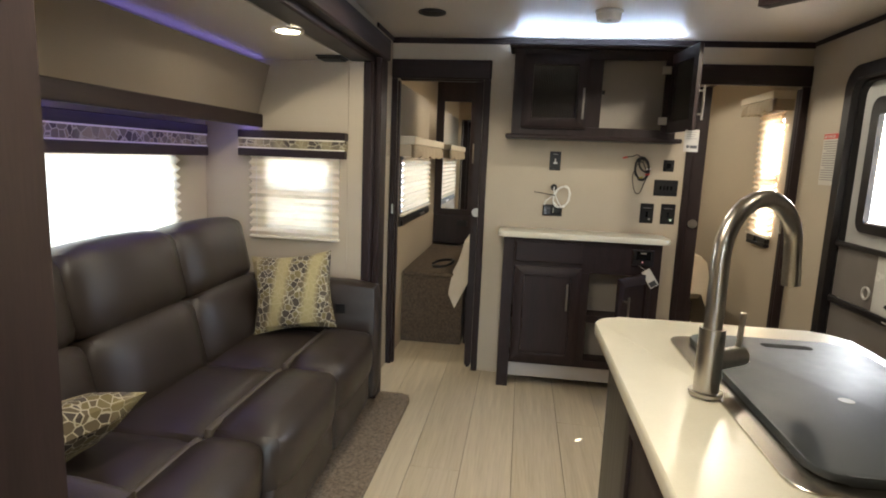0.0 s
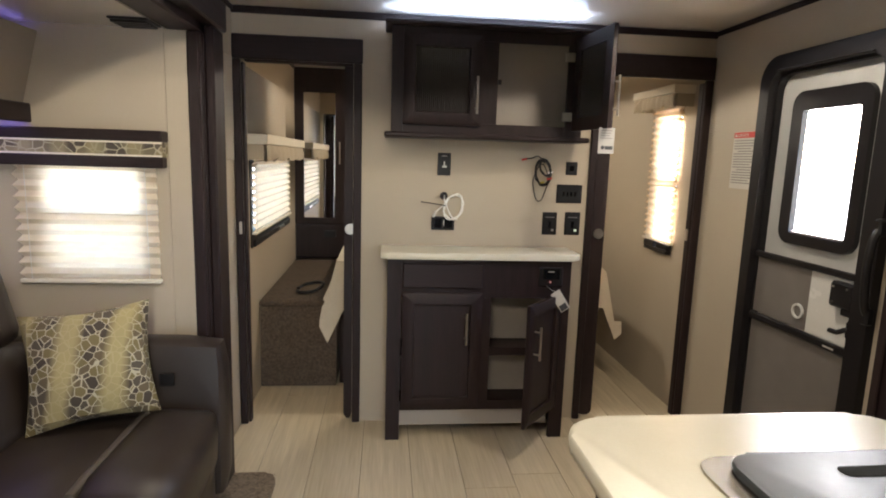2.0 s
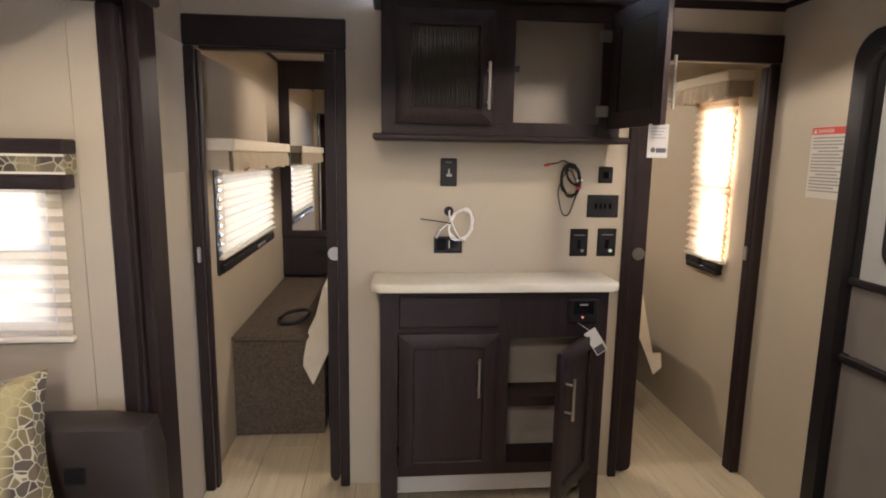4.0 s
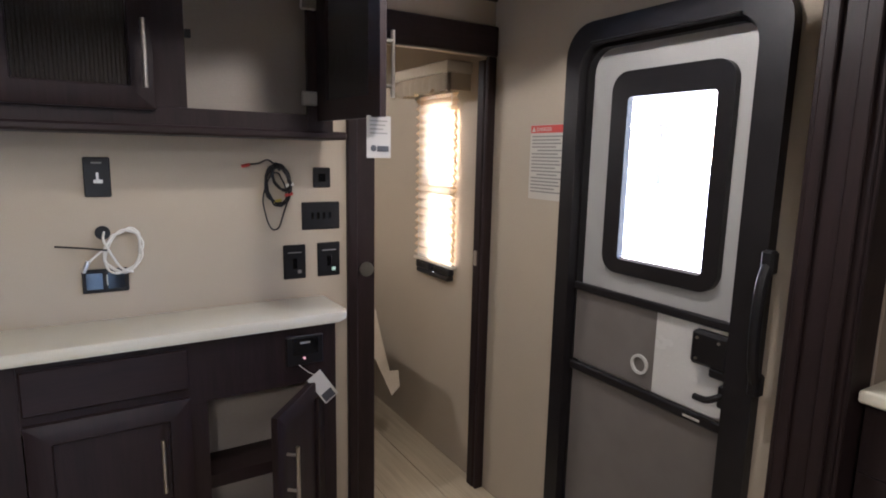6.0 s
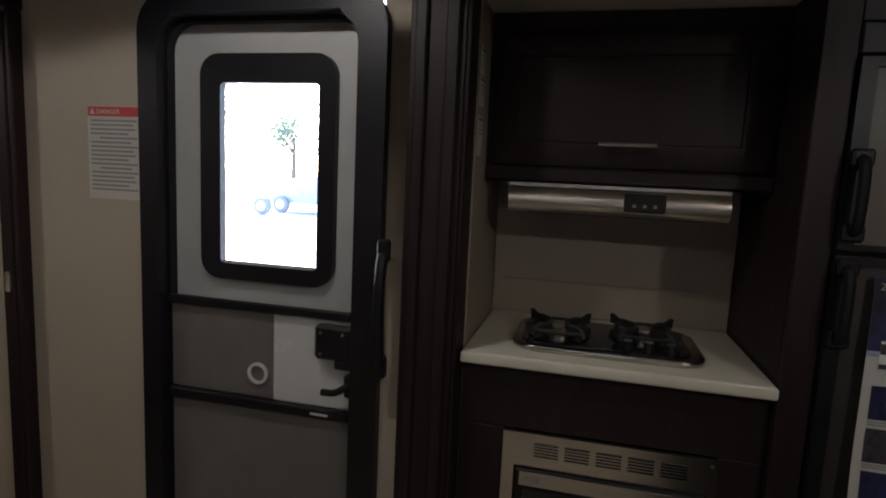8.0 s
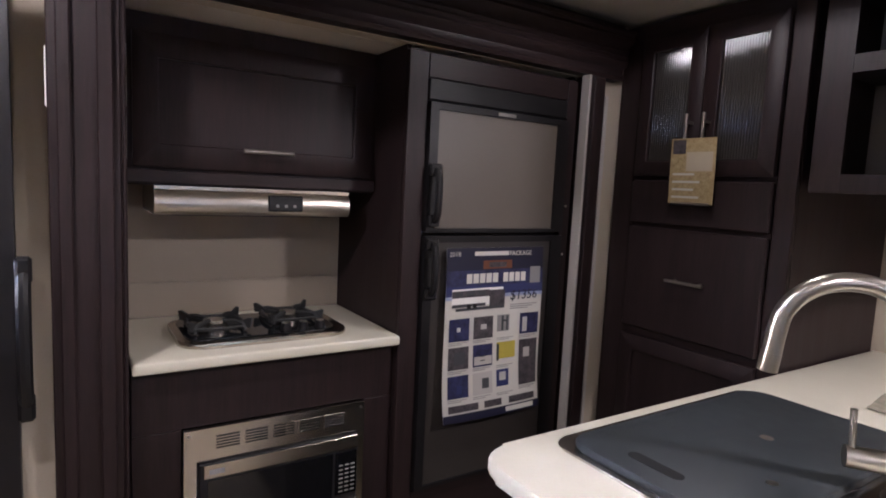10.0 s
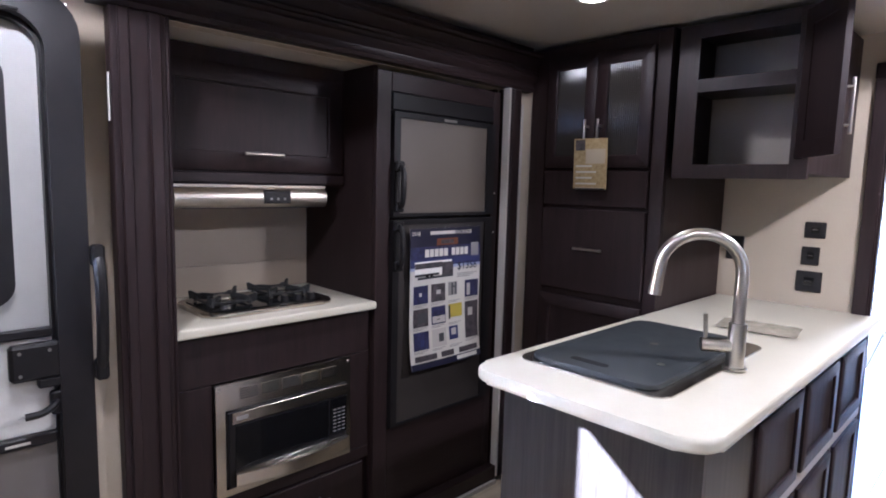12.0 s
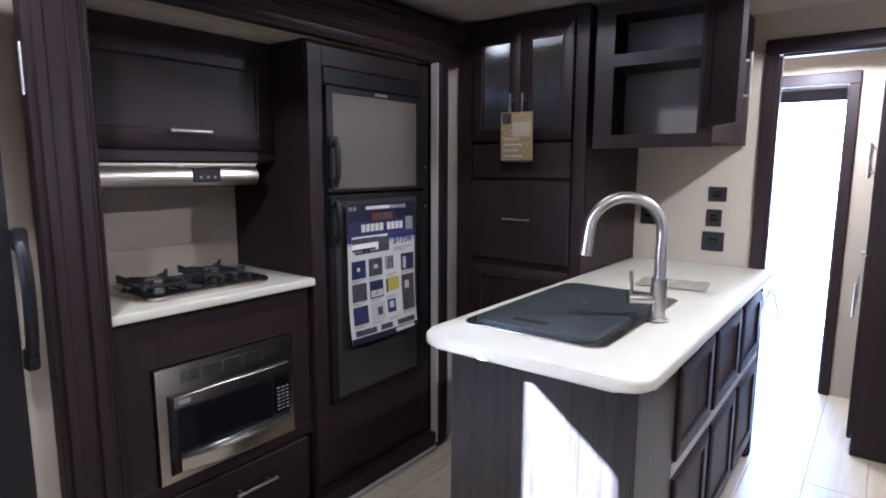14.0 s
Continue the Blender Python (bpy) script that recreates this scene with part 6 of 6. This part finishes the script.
def sofa():
    s = thing("sofa", (-0.35, 2.32, 0.03), "charcoal leather three-seat reclining sofa in the slide-out", "sofa")
    part("base", B((-0.80, 1.40, 0.10, -0.02, 3.24, 0.30), bev=0.02), LEATHER, s)
    cuts = (1.482, 2.040, 2.600, 3.128)
    for a, b in zip(cuts, cuts[1:]):
        fwd = 0.075 if (a + b) / 2 > 2.0 else 0.045
        bm = soft_box(bmesh.new(), -0.64, a + 0.003, 0.27, -0.16, b - 0.003, 0.475, 0.05, puff=0.012)
        part("seat", bm, LEATHER, s)
        bm = soft_box(bmesh.new(), -0.17, a + 0.003, 0.285, fwd, b - 0.003, 0.505, 0.06, puff=0.010)
        leaning(bm, 0, (-0.17, a, 0.40), 3)
        part("leg_rest", bm, LEATHER, s)
        bm = soft_box(bmesh.new(), -0.02, a + 0.012, 0.13, fwd - 0.02, b - 0.012, 0.34, 0.03, puff=0.004)
        part("front_panel", bm, LEATHER, s)
        bm = soft_box(bmesh.new(), -0.182, a + 0.02, 0.40, -0.148, b - 0.02, 0.482, 0.015)
        part("welt", bm, LEATHERT, s, "lighter taupe seam welt")
        bm = soft_box(bmesh.new(), -0.66, a + 0.004, 0.43, -0.44, b - 0.004, 0.735, 0.05, puff=0.020)
        leaning(bm, 0, (-0.5, a, 0.43), -13)
        part("back_cushion", bm, LEATHER, s)
        bm = soft_box(bmesh.new(), -0.67, a + 0.004, 0.715, -0.45, b - 0.004, 1.005, 0.055, puff=0.018)
        leaning(bm, 0, (-0.5, a, 0.43), -13)
        part("head_cushion", bm, LEATHER, s)
    for y0, y1 in ((1.365, 1.478), (3.132, 3.272)):
        bm = soft_box(bmesh.new(), -0.72, y0, 0.12, 0.07, y1, 0.70, 0.05, puff=0.006)
        part("armrest", bm, LEATHER, s)
    part("cup_button", B((-0.13, 3.1235, 0.555, -0.08, 3.1275, 0.60), bev=0.004), BLACKP, s)
    for y in (1.42, 2.04, 2.60, 3.20):
        part("leg", B((-0.06, y - 0.02, 0.031, -0.02, y + 0.02, 0.125), bev=0.004), BLACKP, s)
        part("leg", B((-0.72, y - 0.02, 0.031, -0.68, y + 0.02, 0.099), bev=0.004), BLACKP, s)
    for y in (2.06, 2.62):
        part("recliner_strut", tube(bmesh.new(), [(-0.03, y, 0.12), (0.02, y, 0.14), (0.035, y, 0.22)], 0.006, 6), STEEL, s, "steel recliner mechanism")


sofa()


def cushion(center, size, m, label):
    p = thing("throw_pillow", center, label, "pillow", "throw pillows")
    bm = bmesh.new()
    n = 14
    def pt(i, j, sgn):
        u, v = 2 * i / n - 1, 2 * j / n - 1
        k = (1 - abs(u) ** 2.6) * (1 - abs(v) ** 2.6)
        pin = 1 - 0.07 * (1 - v * v if abs(u) > 0.99 else 1 - u * u if abs(v) > 0.99 else 0) - 0.05 * ((1 - v * v) * u * u + (1 - u * u) * v * v) * 0.6
        rip = 0.004 * math.sin(9 * u + 4 * v) * k
        return Vector((u * size / 2 * pin, sgn * (0.075 * k ** 0.55 + rip) if k > 0 else 0, v * size / 2 * pin))
    for sgn in (1, -1):
        g = [[bm.verts.new(pt(i, j, sgn)) for i in range(n + 1)] for j in range(n + 1)]
        for a, b in zip(g, g[1:]):
            for k in range(n):
                bm.faces.new((a[k], a[k + 1], b[k + 1], b[k]))
    bmesh.ops.remove_doubles(bm, verts=bm.verts, dist=1e-5)
    part("cover", placed(bm, m), PILLOW, p)


cushion((-0.27, 3.02, 0.49), 0.365, pose(-0.295, 3.03, 0.668, -24, -5, 18), "ring-print gold and brown throw pillow against the armrest")
cushion((-0.42, 1.72, 0.50), 0.40, pose(-0.43, 1.72, 0.575, 58, 0, 70), "ring-print gold and brown throw pillow lying on the seat")

# carpeted lip of the slide-out floor
bm = slab(bmesh.new(), rounded(SLIDE_X + 0.001, SLIDE_Y0 - 0.10, 0.185, SLIDE_Y1 + 0.16, 0.05, 6, (0, 0, 1, 0)), 0.0005, 0.031, bev=0.012, seg=2)
solid("carpet", bm, CARPETL, "brown speckled carpet over the slide-out floor", "carpet", "structure")
rng = random.Random(5)
bm = bmesh.new()
for i in range(9000):
    x, y = rng.uniform(-0.08, 0.18), rng.uniform(2.1, 3.46)
    h, a = rng.uniform(0.004, 0.009), rng.uniform(0, 6.28)
    w = 0.0022
    b = Vector((x, y, 0.030))
    d = Vector((math.cos(a) * w, math.sin(a) * w, 0))
    tip = b + Vector((rng.uniform(-0.004, 0.004), rng.uniform(-0.004, 0.004), h))
    v = [bm.verts.new(c) for c in (b - d, b + d, tip)]
    bm.faces.new(v)
solid("carpet_pile", bm, CARPETL, "loose brown carpet pile on the slide-out edge", "carpet", "stuff")

# sloping soffit over the big window, with violet light strips
sf = thing("soffit", (-0.75, 2.33, 1.44), "sloping tan soffit with a dark board along its foot", "soffit")
bm = bmesh.new()
ya, yb = SLIDE_Y0 + 0.002, SLIDE_Y1 - 0.002
prof = [(SLIDE_X + 0.001, SLIDE_Z - 0.028), (SLIDE_X + 0.001, 1.445), (-0.60, 1.445), (-0.598, 1.475), (-0.535, SLIDE_Z - 0.028), (-0.555, SLIDE_Z - 0.028), (-0.60, SLIDE_Z - 0.028)]
lo, hi = [bm.verts.new((x, ya, z)) for x, z in prof], [bm.verts.new((x, yb, z)) for x, z in prof]
for i in range(len(prof)):
    bm.faces.new((lo[i], lo[(i + 1) % len(prof)], hi[(i + 1) % len(prof)], hi[i]))
bm.faces.new(lo[::-1]), bm.faces.new(hi)
part("panel", bm, WALL_SHADED, sf)
part("foot_board", B((-0.597, ya, 1.415, -0.572, yb, 1.478), bev=0.004), WOODH, sf, "dark wood board")
ls = thing("led_strip", (-0.52, 2.33, 1.735), "violet light strip along the soffit, lit", "light strip", "violet strips")
part("strip", B((-0.585, ya + 0.01, 1.713, -0.570, yb - 0.01, 1.719)), LEDP, ls)
ls = thing("led_strip", (-0.65, 2.33, 1.455), "violet light strip under the soffit, lit", "light strip", "violet strips")
part("strip", B((-0.650, ya + 0.01, 1.437, -0.636, yb - 0.01, 1.444)), LEDV, ls)

vt = thing("ceiling_vent", (-0.185, 3.20, SLIDE_Z), "small dark louvred vent in the slide-out ceiling", "vent")
part("frame", B((-0.245, 3.155, SLIDE_Z - 0.008, -0.125, 3.275, SLIDE_Z - 0.001), bev=0.003), IRON, vt)
for i in range(4):
    part("louvre", B((-0.238, 3.165 + 0.026 * i, SLIDE_Z - 0.016, -0.132, 3.182 + 0.026 * i, SLIDE_Z - 0.009)), IRON, vt)

# ---- ceiling things ----
sd = thing("smoke_detector", (1.05, 3.35, ZC), "round white smoke detector under the ceiling", "smoke detector")
part("base", cyl(bmesh.new(), (1.055, 3.37, ZC - 0.012), (1.055, 3.37, ZC - 0.001), 0.062, 28), WHITEP, sd)
part("cap", cyl(bmesh.new(), (1.055, 3.37, ZC - 0.044), (1.055, 3.37, ZC - 0.0125), 0.050, 28, 0.056), WHITEP, sd)
part("test_button", cyl(bmesh.new(), (1.055, 3.345, ZC - 0.047), (1.055, 3.345, ZC - 0.0445), 0.010, 14), SEAL, sd)
sp = thing("ceiling_speaker", (0.24, 3.40, ZC), "round dark speaker grille in the ceiling", "speaker")
part("rim", cyl(bmesh.new(), (0.242, 3.40, ZC - 0.007), (0.242, 3.40, ZC - 0.001), 0.066, 32), IRON, sp)
part("grille", cyl(bmesh.new(), (0.242, 3.40, ZC - 0.011), (0.242, 3.40, ZC - 0.0075), 0.054, 32), BLACKP, sp)
for i, (x0, x1, z0, z1) in enumerate(((2.270, 2.315, 1.60, 1.665), (2.270, 2.33, 1.525, 1.595), (2.270, 2.328, 1.405, 1.50))):
    lb = thing("notice", (x0, 2.674, z0), "small white safety label inside the cooker recess", "notice", "cooker labels")
    part("sheet", B((x0, 2.6730, z0, x1, 2.6744, z1)), PAPER, lb)
    part("heading", B((x0 + 0.004, 2.6720, z1 - 0.010, x1 - 0.004, 2.6728, z1 - 0.004)), INK, lb)
    for k in range(3):
        part("text_line", B((x0 + 0.004, 2.6720, z1 - 0.022 - 0.011 * k, x1 - 0.006, 2.6728, z1 - 0.019 - 0.011 * k)), INKG, lb)
# Thin white upright strip on the post's forward face.
wh = thing("post_strip", (XR - 0.05, 2.79, 1.52), "slim white strip on the dark post", "strip")
part("strip", B((XR - 0.030, 2.8222, 1.500, XR - 0.020, 2.8250, 1.620), bev=0.001), WHITEP, wh)

# ---- bedroom ----
def bedroom():
    st = thing("bed_step", (0.14, 5.1, 0), "brown carpeted box beside the bed", "box")
    part("box", slab(bmesh.new(), [(XL + 0.002, 4.452), (0.345, 4.452), (0.345, 5.77), (XL + 0.002, 5.77)], 0.001, 0.482, bev=0.008), CARPET, st)
    part("lid", slab(bmesh.new(), [(XL + 0.002, 4.44), (0.355, 4.44), (0.355, 5.77), (XL + 0.002, 5.77)], 0.483, 0.515, bev=0.012), CARPET, st, "carpeted lid with a rounded edge")
    bp = thing("bed", (1.12, 5.4, 0), "double bed with a beige spread hanging at its corners", "bed")
    part("platform", B((0.36, 4.50, 0.001, 1.88, Y_FRONT - 0.01, 0.42)), WOOD, bp)
    bm = soft_box(bmesh.new(), 0.33, 4.47, 0.42, 1.94, Y_FRONT - 0.02, 0.68, 0.06, puff=0.02)
    part("mattress", bm, QUILT, bp)
    bm = bmesh.new()
    nx, ny = 40, 30
    def cover(i, j):
        u, v = i / nx, j / ny
        x, y = 0.255 + 1.775 * u, 4.33 + 2.05 * v
        ix, iy = min(max(x, 0.34), 1.93), max(y, 4.46)
        z = 0.735 + 0.03 * math.sin(3.1 * u) * math.sin(3 * v) + 0.006 * math.sin(17 * u + 5 * v)
        wob = 0.010 * math.sin(26 * (u + v))
        if y < 4.46:
            drop = 0.10 + 3.6 * (4.46 - y)
            tip = 0.28 + 2.2 * abs(x - 0.30) if u < 0.5 else 0.27 + 2.2 * abs(x - 2.0)
            return (x, 4.415 + wob - 0.2 * (4.46 - y), max(min(tip, 0.5), z - drop))
        side = abs(x - ix)
        return (ix + (x - ix) * 0.8, y, max(0.53 if u < 0.5 else 0.20, z - 3.4 * side))
    g = [[bm.verts.new(cover(i, j)) for i in range(nx + 1)] for j in range(ny + 1)]
    for a, b in zip(g, g[1:]):
        for k in range(nx):
            bm.faces.new((a[k], a[k + 1], b[k + 1], b[k]))
    sp2 = thing("bedspread", (1.12, 5.2, 0.7), "pale beige bedspread draped over the bed", "bedspread")
    part("cloth", bm, QUILT, sp2)
    for x in (0.75, 1.5):
        pw = thing("bed_pillow", (x, 6.2, 0.74), "beige pillow at the head of the bed", "pillow", "bed pillows")
        part("cover", soft_box(bmesh.new(), x - 0.30, 6.02, 0.735, x + 0.30, 6.44, 0.88, 0.07, puff=0.03), QUILT, pw)
    rp = thing("strap", (0.12, 4.65, 0.515), "black looped strap lying on the carpeted box", "strap")
    part("loop", tube(bmesh.new(), [(0.10, 4.66, 0.535), (0.13, 4.73, 0.545), (0.21, 4.73, 0.56), (0.25, 4.67, 0.56), (0.20, 4.60, 0.535), (0.12, 4.60, 0.527), (0.10, 4.645, 0.527)], 0.010, 6), BLACKP, rp)
    w = thing("wardrobe", (0.22, 6.1, 0.515), "dark wood wardrobe with a mirrored door", "wardrobe")
    part("body", B((XL + 0.002, 5.80, 0.52, 0.42, Y_FRONT - 0.002, ZC - 0.002)), WOOD, w)
    bm = ring(bmesh.new(), [(XL + 0.002, 0.80), (0.42, 0.80), (0.42, ZC - 0.004), (XL + 0.002, ZC - 0.004)], [(-0.015, 0.845), (0.225, 0.845), (0.225, 1.80), (-0.015, 1.80)], 0.0, 0.020, pose(0, 5.799, 0, 90, 0, 0))
    d = part("door", bm, WOOD, w)
    part("mirror", B((-0.0148, 5.786, 0.8452, 0.2248, 5.790, 1.7998)), MIRROR, d, "tall mirror panel")
    bar_handle(d, FN @ Matrix.Translation((0.26, 5.778, 1.35)), 0, 0, 0.17, True)
    part("drawer_front", B((XL + 0.004, 5.782, 0.53, 0.42, 5.799, 0.79), bev=0.003), WOOD, w)
    o = thing("wall_outlet", (0.20, 5.78, 0.70), "small black outlet plate on the wardrobe", "outlet")
    part("plate", B((0.14, 5.774, 0.69, 0.23, 5.7815, 0.745), bev=0.002), BLACKP, o)
    # Added box: stands in for the shaded band low on the wall.
    nt = thing("wall_band_box", (2.06, 6.0, 0), "added tan box in place of the wall's shaded band", "shelf")
    part("box", B((2.08, 5.9, 0.001, XR - 0.002, Y_FRONT - 0.002, 0.56), bev=0.004), surface("wall_band_tan", (0.22, 0.15, 0.09), (0.30, 0.21, 0.13), 0.5, scale=(3, 3, 20), fine=6), nt)


bedroom()
wl = thing("window_latch", (XL, 4.9, 0.86), "black latch under the bedroom window shade", "latch")
part("bar", B((XL + 0.007, 4.31, 0.842, XL + 0.020, 5.42, 0.878), bev=0.004), TRIMB, wl)
part("lever", B((XL + 0.0205, 4.95, 0.855, XL + 0.032, 5.12, 0.872), bev=0.003), NICKEL, wl)
wl = thing("window_latch", (XR, 4.36, 0.86), "dark handle under the narrow window shade", "latch")
# Bar split in two: the added gap shapes a sun spot on the floor.
part("bar", B((XR - 0.030, 4.245, 0.862, XR - 0.0005, 4.385, 0.894), bev=0.006), TRIMB, wl)
part("bar", B((XR - 0.030, 4.412, 0.858, XR - 0.0005, 4.545, 0.894), bev=0.006), TRIMB, wl)
part("lip", B((XR - 0.034, 4.250, 0.840, XR - 0.0005, 4.530, 0.861), bev=0.004), TRIMB, wl)


# ---- outside ----
def pickup():
    c = thing("pickup_truck", (24.5, 14.5, -0.75), "silver pickup truck parked across the gravel lot", "truck")
    z = -0.75
    def prof(name, pts, y0, y1, m, lab=""):
        bm = bmesh.new()
        slab(bm, pts, 0, y1 - y0, pose(24.5 + y1, 14.5, z, 90, 0, 90), bev=0.03)
        return part(name, bm, m, c, lab)
    prof("body", [(-2.7, 0.45), (2.6, 0.45), (2.7, 0.7), (2.65, 1.05), (1.3, 1.12), (-2.7, 1.12)], -0.9, 0.9, CARP)
    cab = prof("cab", [(-0.9, 1.125), (1.25, 1.125), (0.6, 1.75), (-0.7, 1.78)], -0.8, 0.8, CARP)
    for a, b in ((-0.75, -0.1), (0.0, 0.65)):
        bm = B((24.5 - 0.86, 14.5 + a, z + 1.2, 24.5 - 0.81, 14.5 + b, z + 1.65))
        # Grey in place of dark glass: outdoor glare put into the colour.
        part("side_window", bm, SEAL, cab)
    for y in (-1.75, 1.75):
        for x in (-0.82, 0.82):
            w = part("wheel", cyl(bmesh.new(), (24.5 + x - 0.14, 14.5 + y, z + 0.38), (24.5 + x + 0.14, 14.5 + y, z + 0.38), 0.38, 24), TYRE, c)
            part("rim", cyl(bmesh.new(), (24.5 + x - 0.16, 14.5 + y, z + 0.38), (24.5 + x + 0.16, 14.5 + y, z + 0.38), 0.22, 20), STEEL, w)


pickup()


def tree(x, y, h, seed):
    rng = random.Random(seed)
    t = thing("tree", (x, y, -0.75), "leafy green tree beyond the gravel lot", "tree", "far trees")
    bm = bmesh.new()
    cyl(bm, (x, y, -0.75), (x, y, h * 0.5), 0.28, 10, 0.14)
    tips = []
    for i in range(9):
        a, e = rng.uniform(0, 6.28), rng.uniform(0.3, 1.2)
        b = Vector((x, y, h * rng.uniform(0.28, 0.5)))
        q = b + Vector((math.cos(a) * math.cos(e), math.sin(a) * math.cos(e), math.sin(e))) * h * rng.uniform(0.25, 0.42)
        cyl(bm, b, q, 0.09, 6, 0.03)
        tips.append(q)
    part("trunk", bm, surface("bark", (0.10, 0.075, 0.055), (0.16, 0.12, 0.09), 0.9, scale=(6, 6, 2), fine=6, bump=0.5, dist=0.02), t)
    vs, fs = [], []
    for i in range(2600):
        q = tips[i % len(tips)] + Vector([rng.gauss(0, 0.11 * h) for _ in range(3)])
        d, e = Vector([rng.gauss(0, 1) for _ in range(3)]).normalized() * 0.16, Vector([rng.gauss(0, 1) for _ in range(3)]).normalized() * 0.10
        k = len(vs)
        vs += [q - d, q - e, q + d, q + e]
        fs.append((k, k + 1, k + 2, k + 3))
    me = bpy.data.meshes.new("crown")
    me.from_pydata([v - Vector((x, y, -0.75)) for v in vs], [], fs)
    me.materials.append(LEAF)
    ob = new("crown", me)
    ob.parent = t


for i, (x, y, h) in enumerate(((46, 21, 9), (50, 29, 8), (44, 36, 10), (52, 12, 8))):
    tree(x, y, h, i)


# ---- floor planks ----
def floor_planks():
    """Planks 0.22 m wide with staggered ends, on one mesh for the full ones."""
    w, length, gap, x_start = 0.2165, 1.83, 0.0026, -0.1245
    cache = {}
    rng = random.Random(3)
    strips = int((XR - x_start) / w) + 2
    for i in range(strips):
        x0, x1 = max(x_start + i * w, XL), min(x_start + (i + 1) * w, XR)
        if x1 - x0 < 0.02:
            continue
        y = Y_BACK - rng.random() * length
        while y < Y_FRONT:
            y0, y1 = max(y, Y_BACK), min(y + length, Y_FRONT)
            if y1 - y0 > 0.05:
                key = (round(x1 - x0, 3), round(y1 - y0, 3))
                if key not in cache:
                    bm = bmesh.new()
                    box(bm, gap / 2, gap / 2, -0.004, x1 - x0 - gap / 2, y1 - y0 - gap / 2, 0.0)
                    es = [e for e in bm.edges if all(v.co.z > -0.001 for v in e.verts)]
                    bmesh.ops.bevel(bm, geom=es, offset=0.0012, segments=1, affect="EDGES")
                    cache[key] = mesh_of("plank", bm, PLANK)
                ob = new("plank", cache[key])
                ob.location = (x0, y0, 0)
                ob.parent = FLOOR
            y += length


floor_planks()
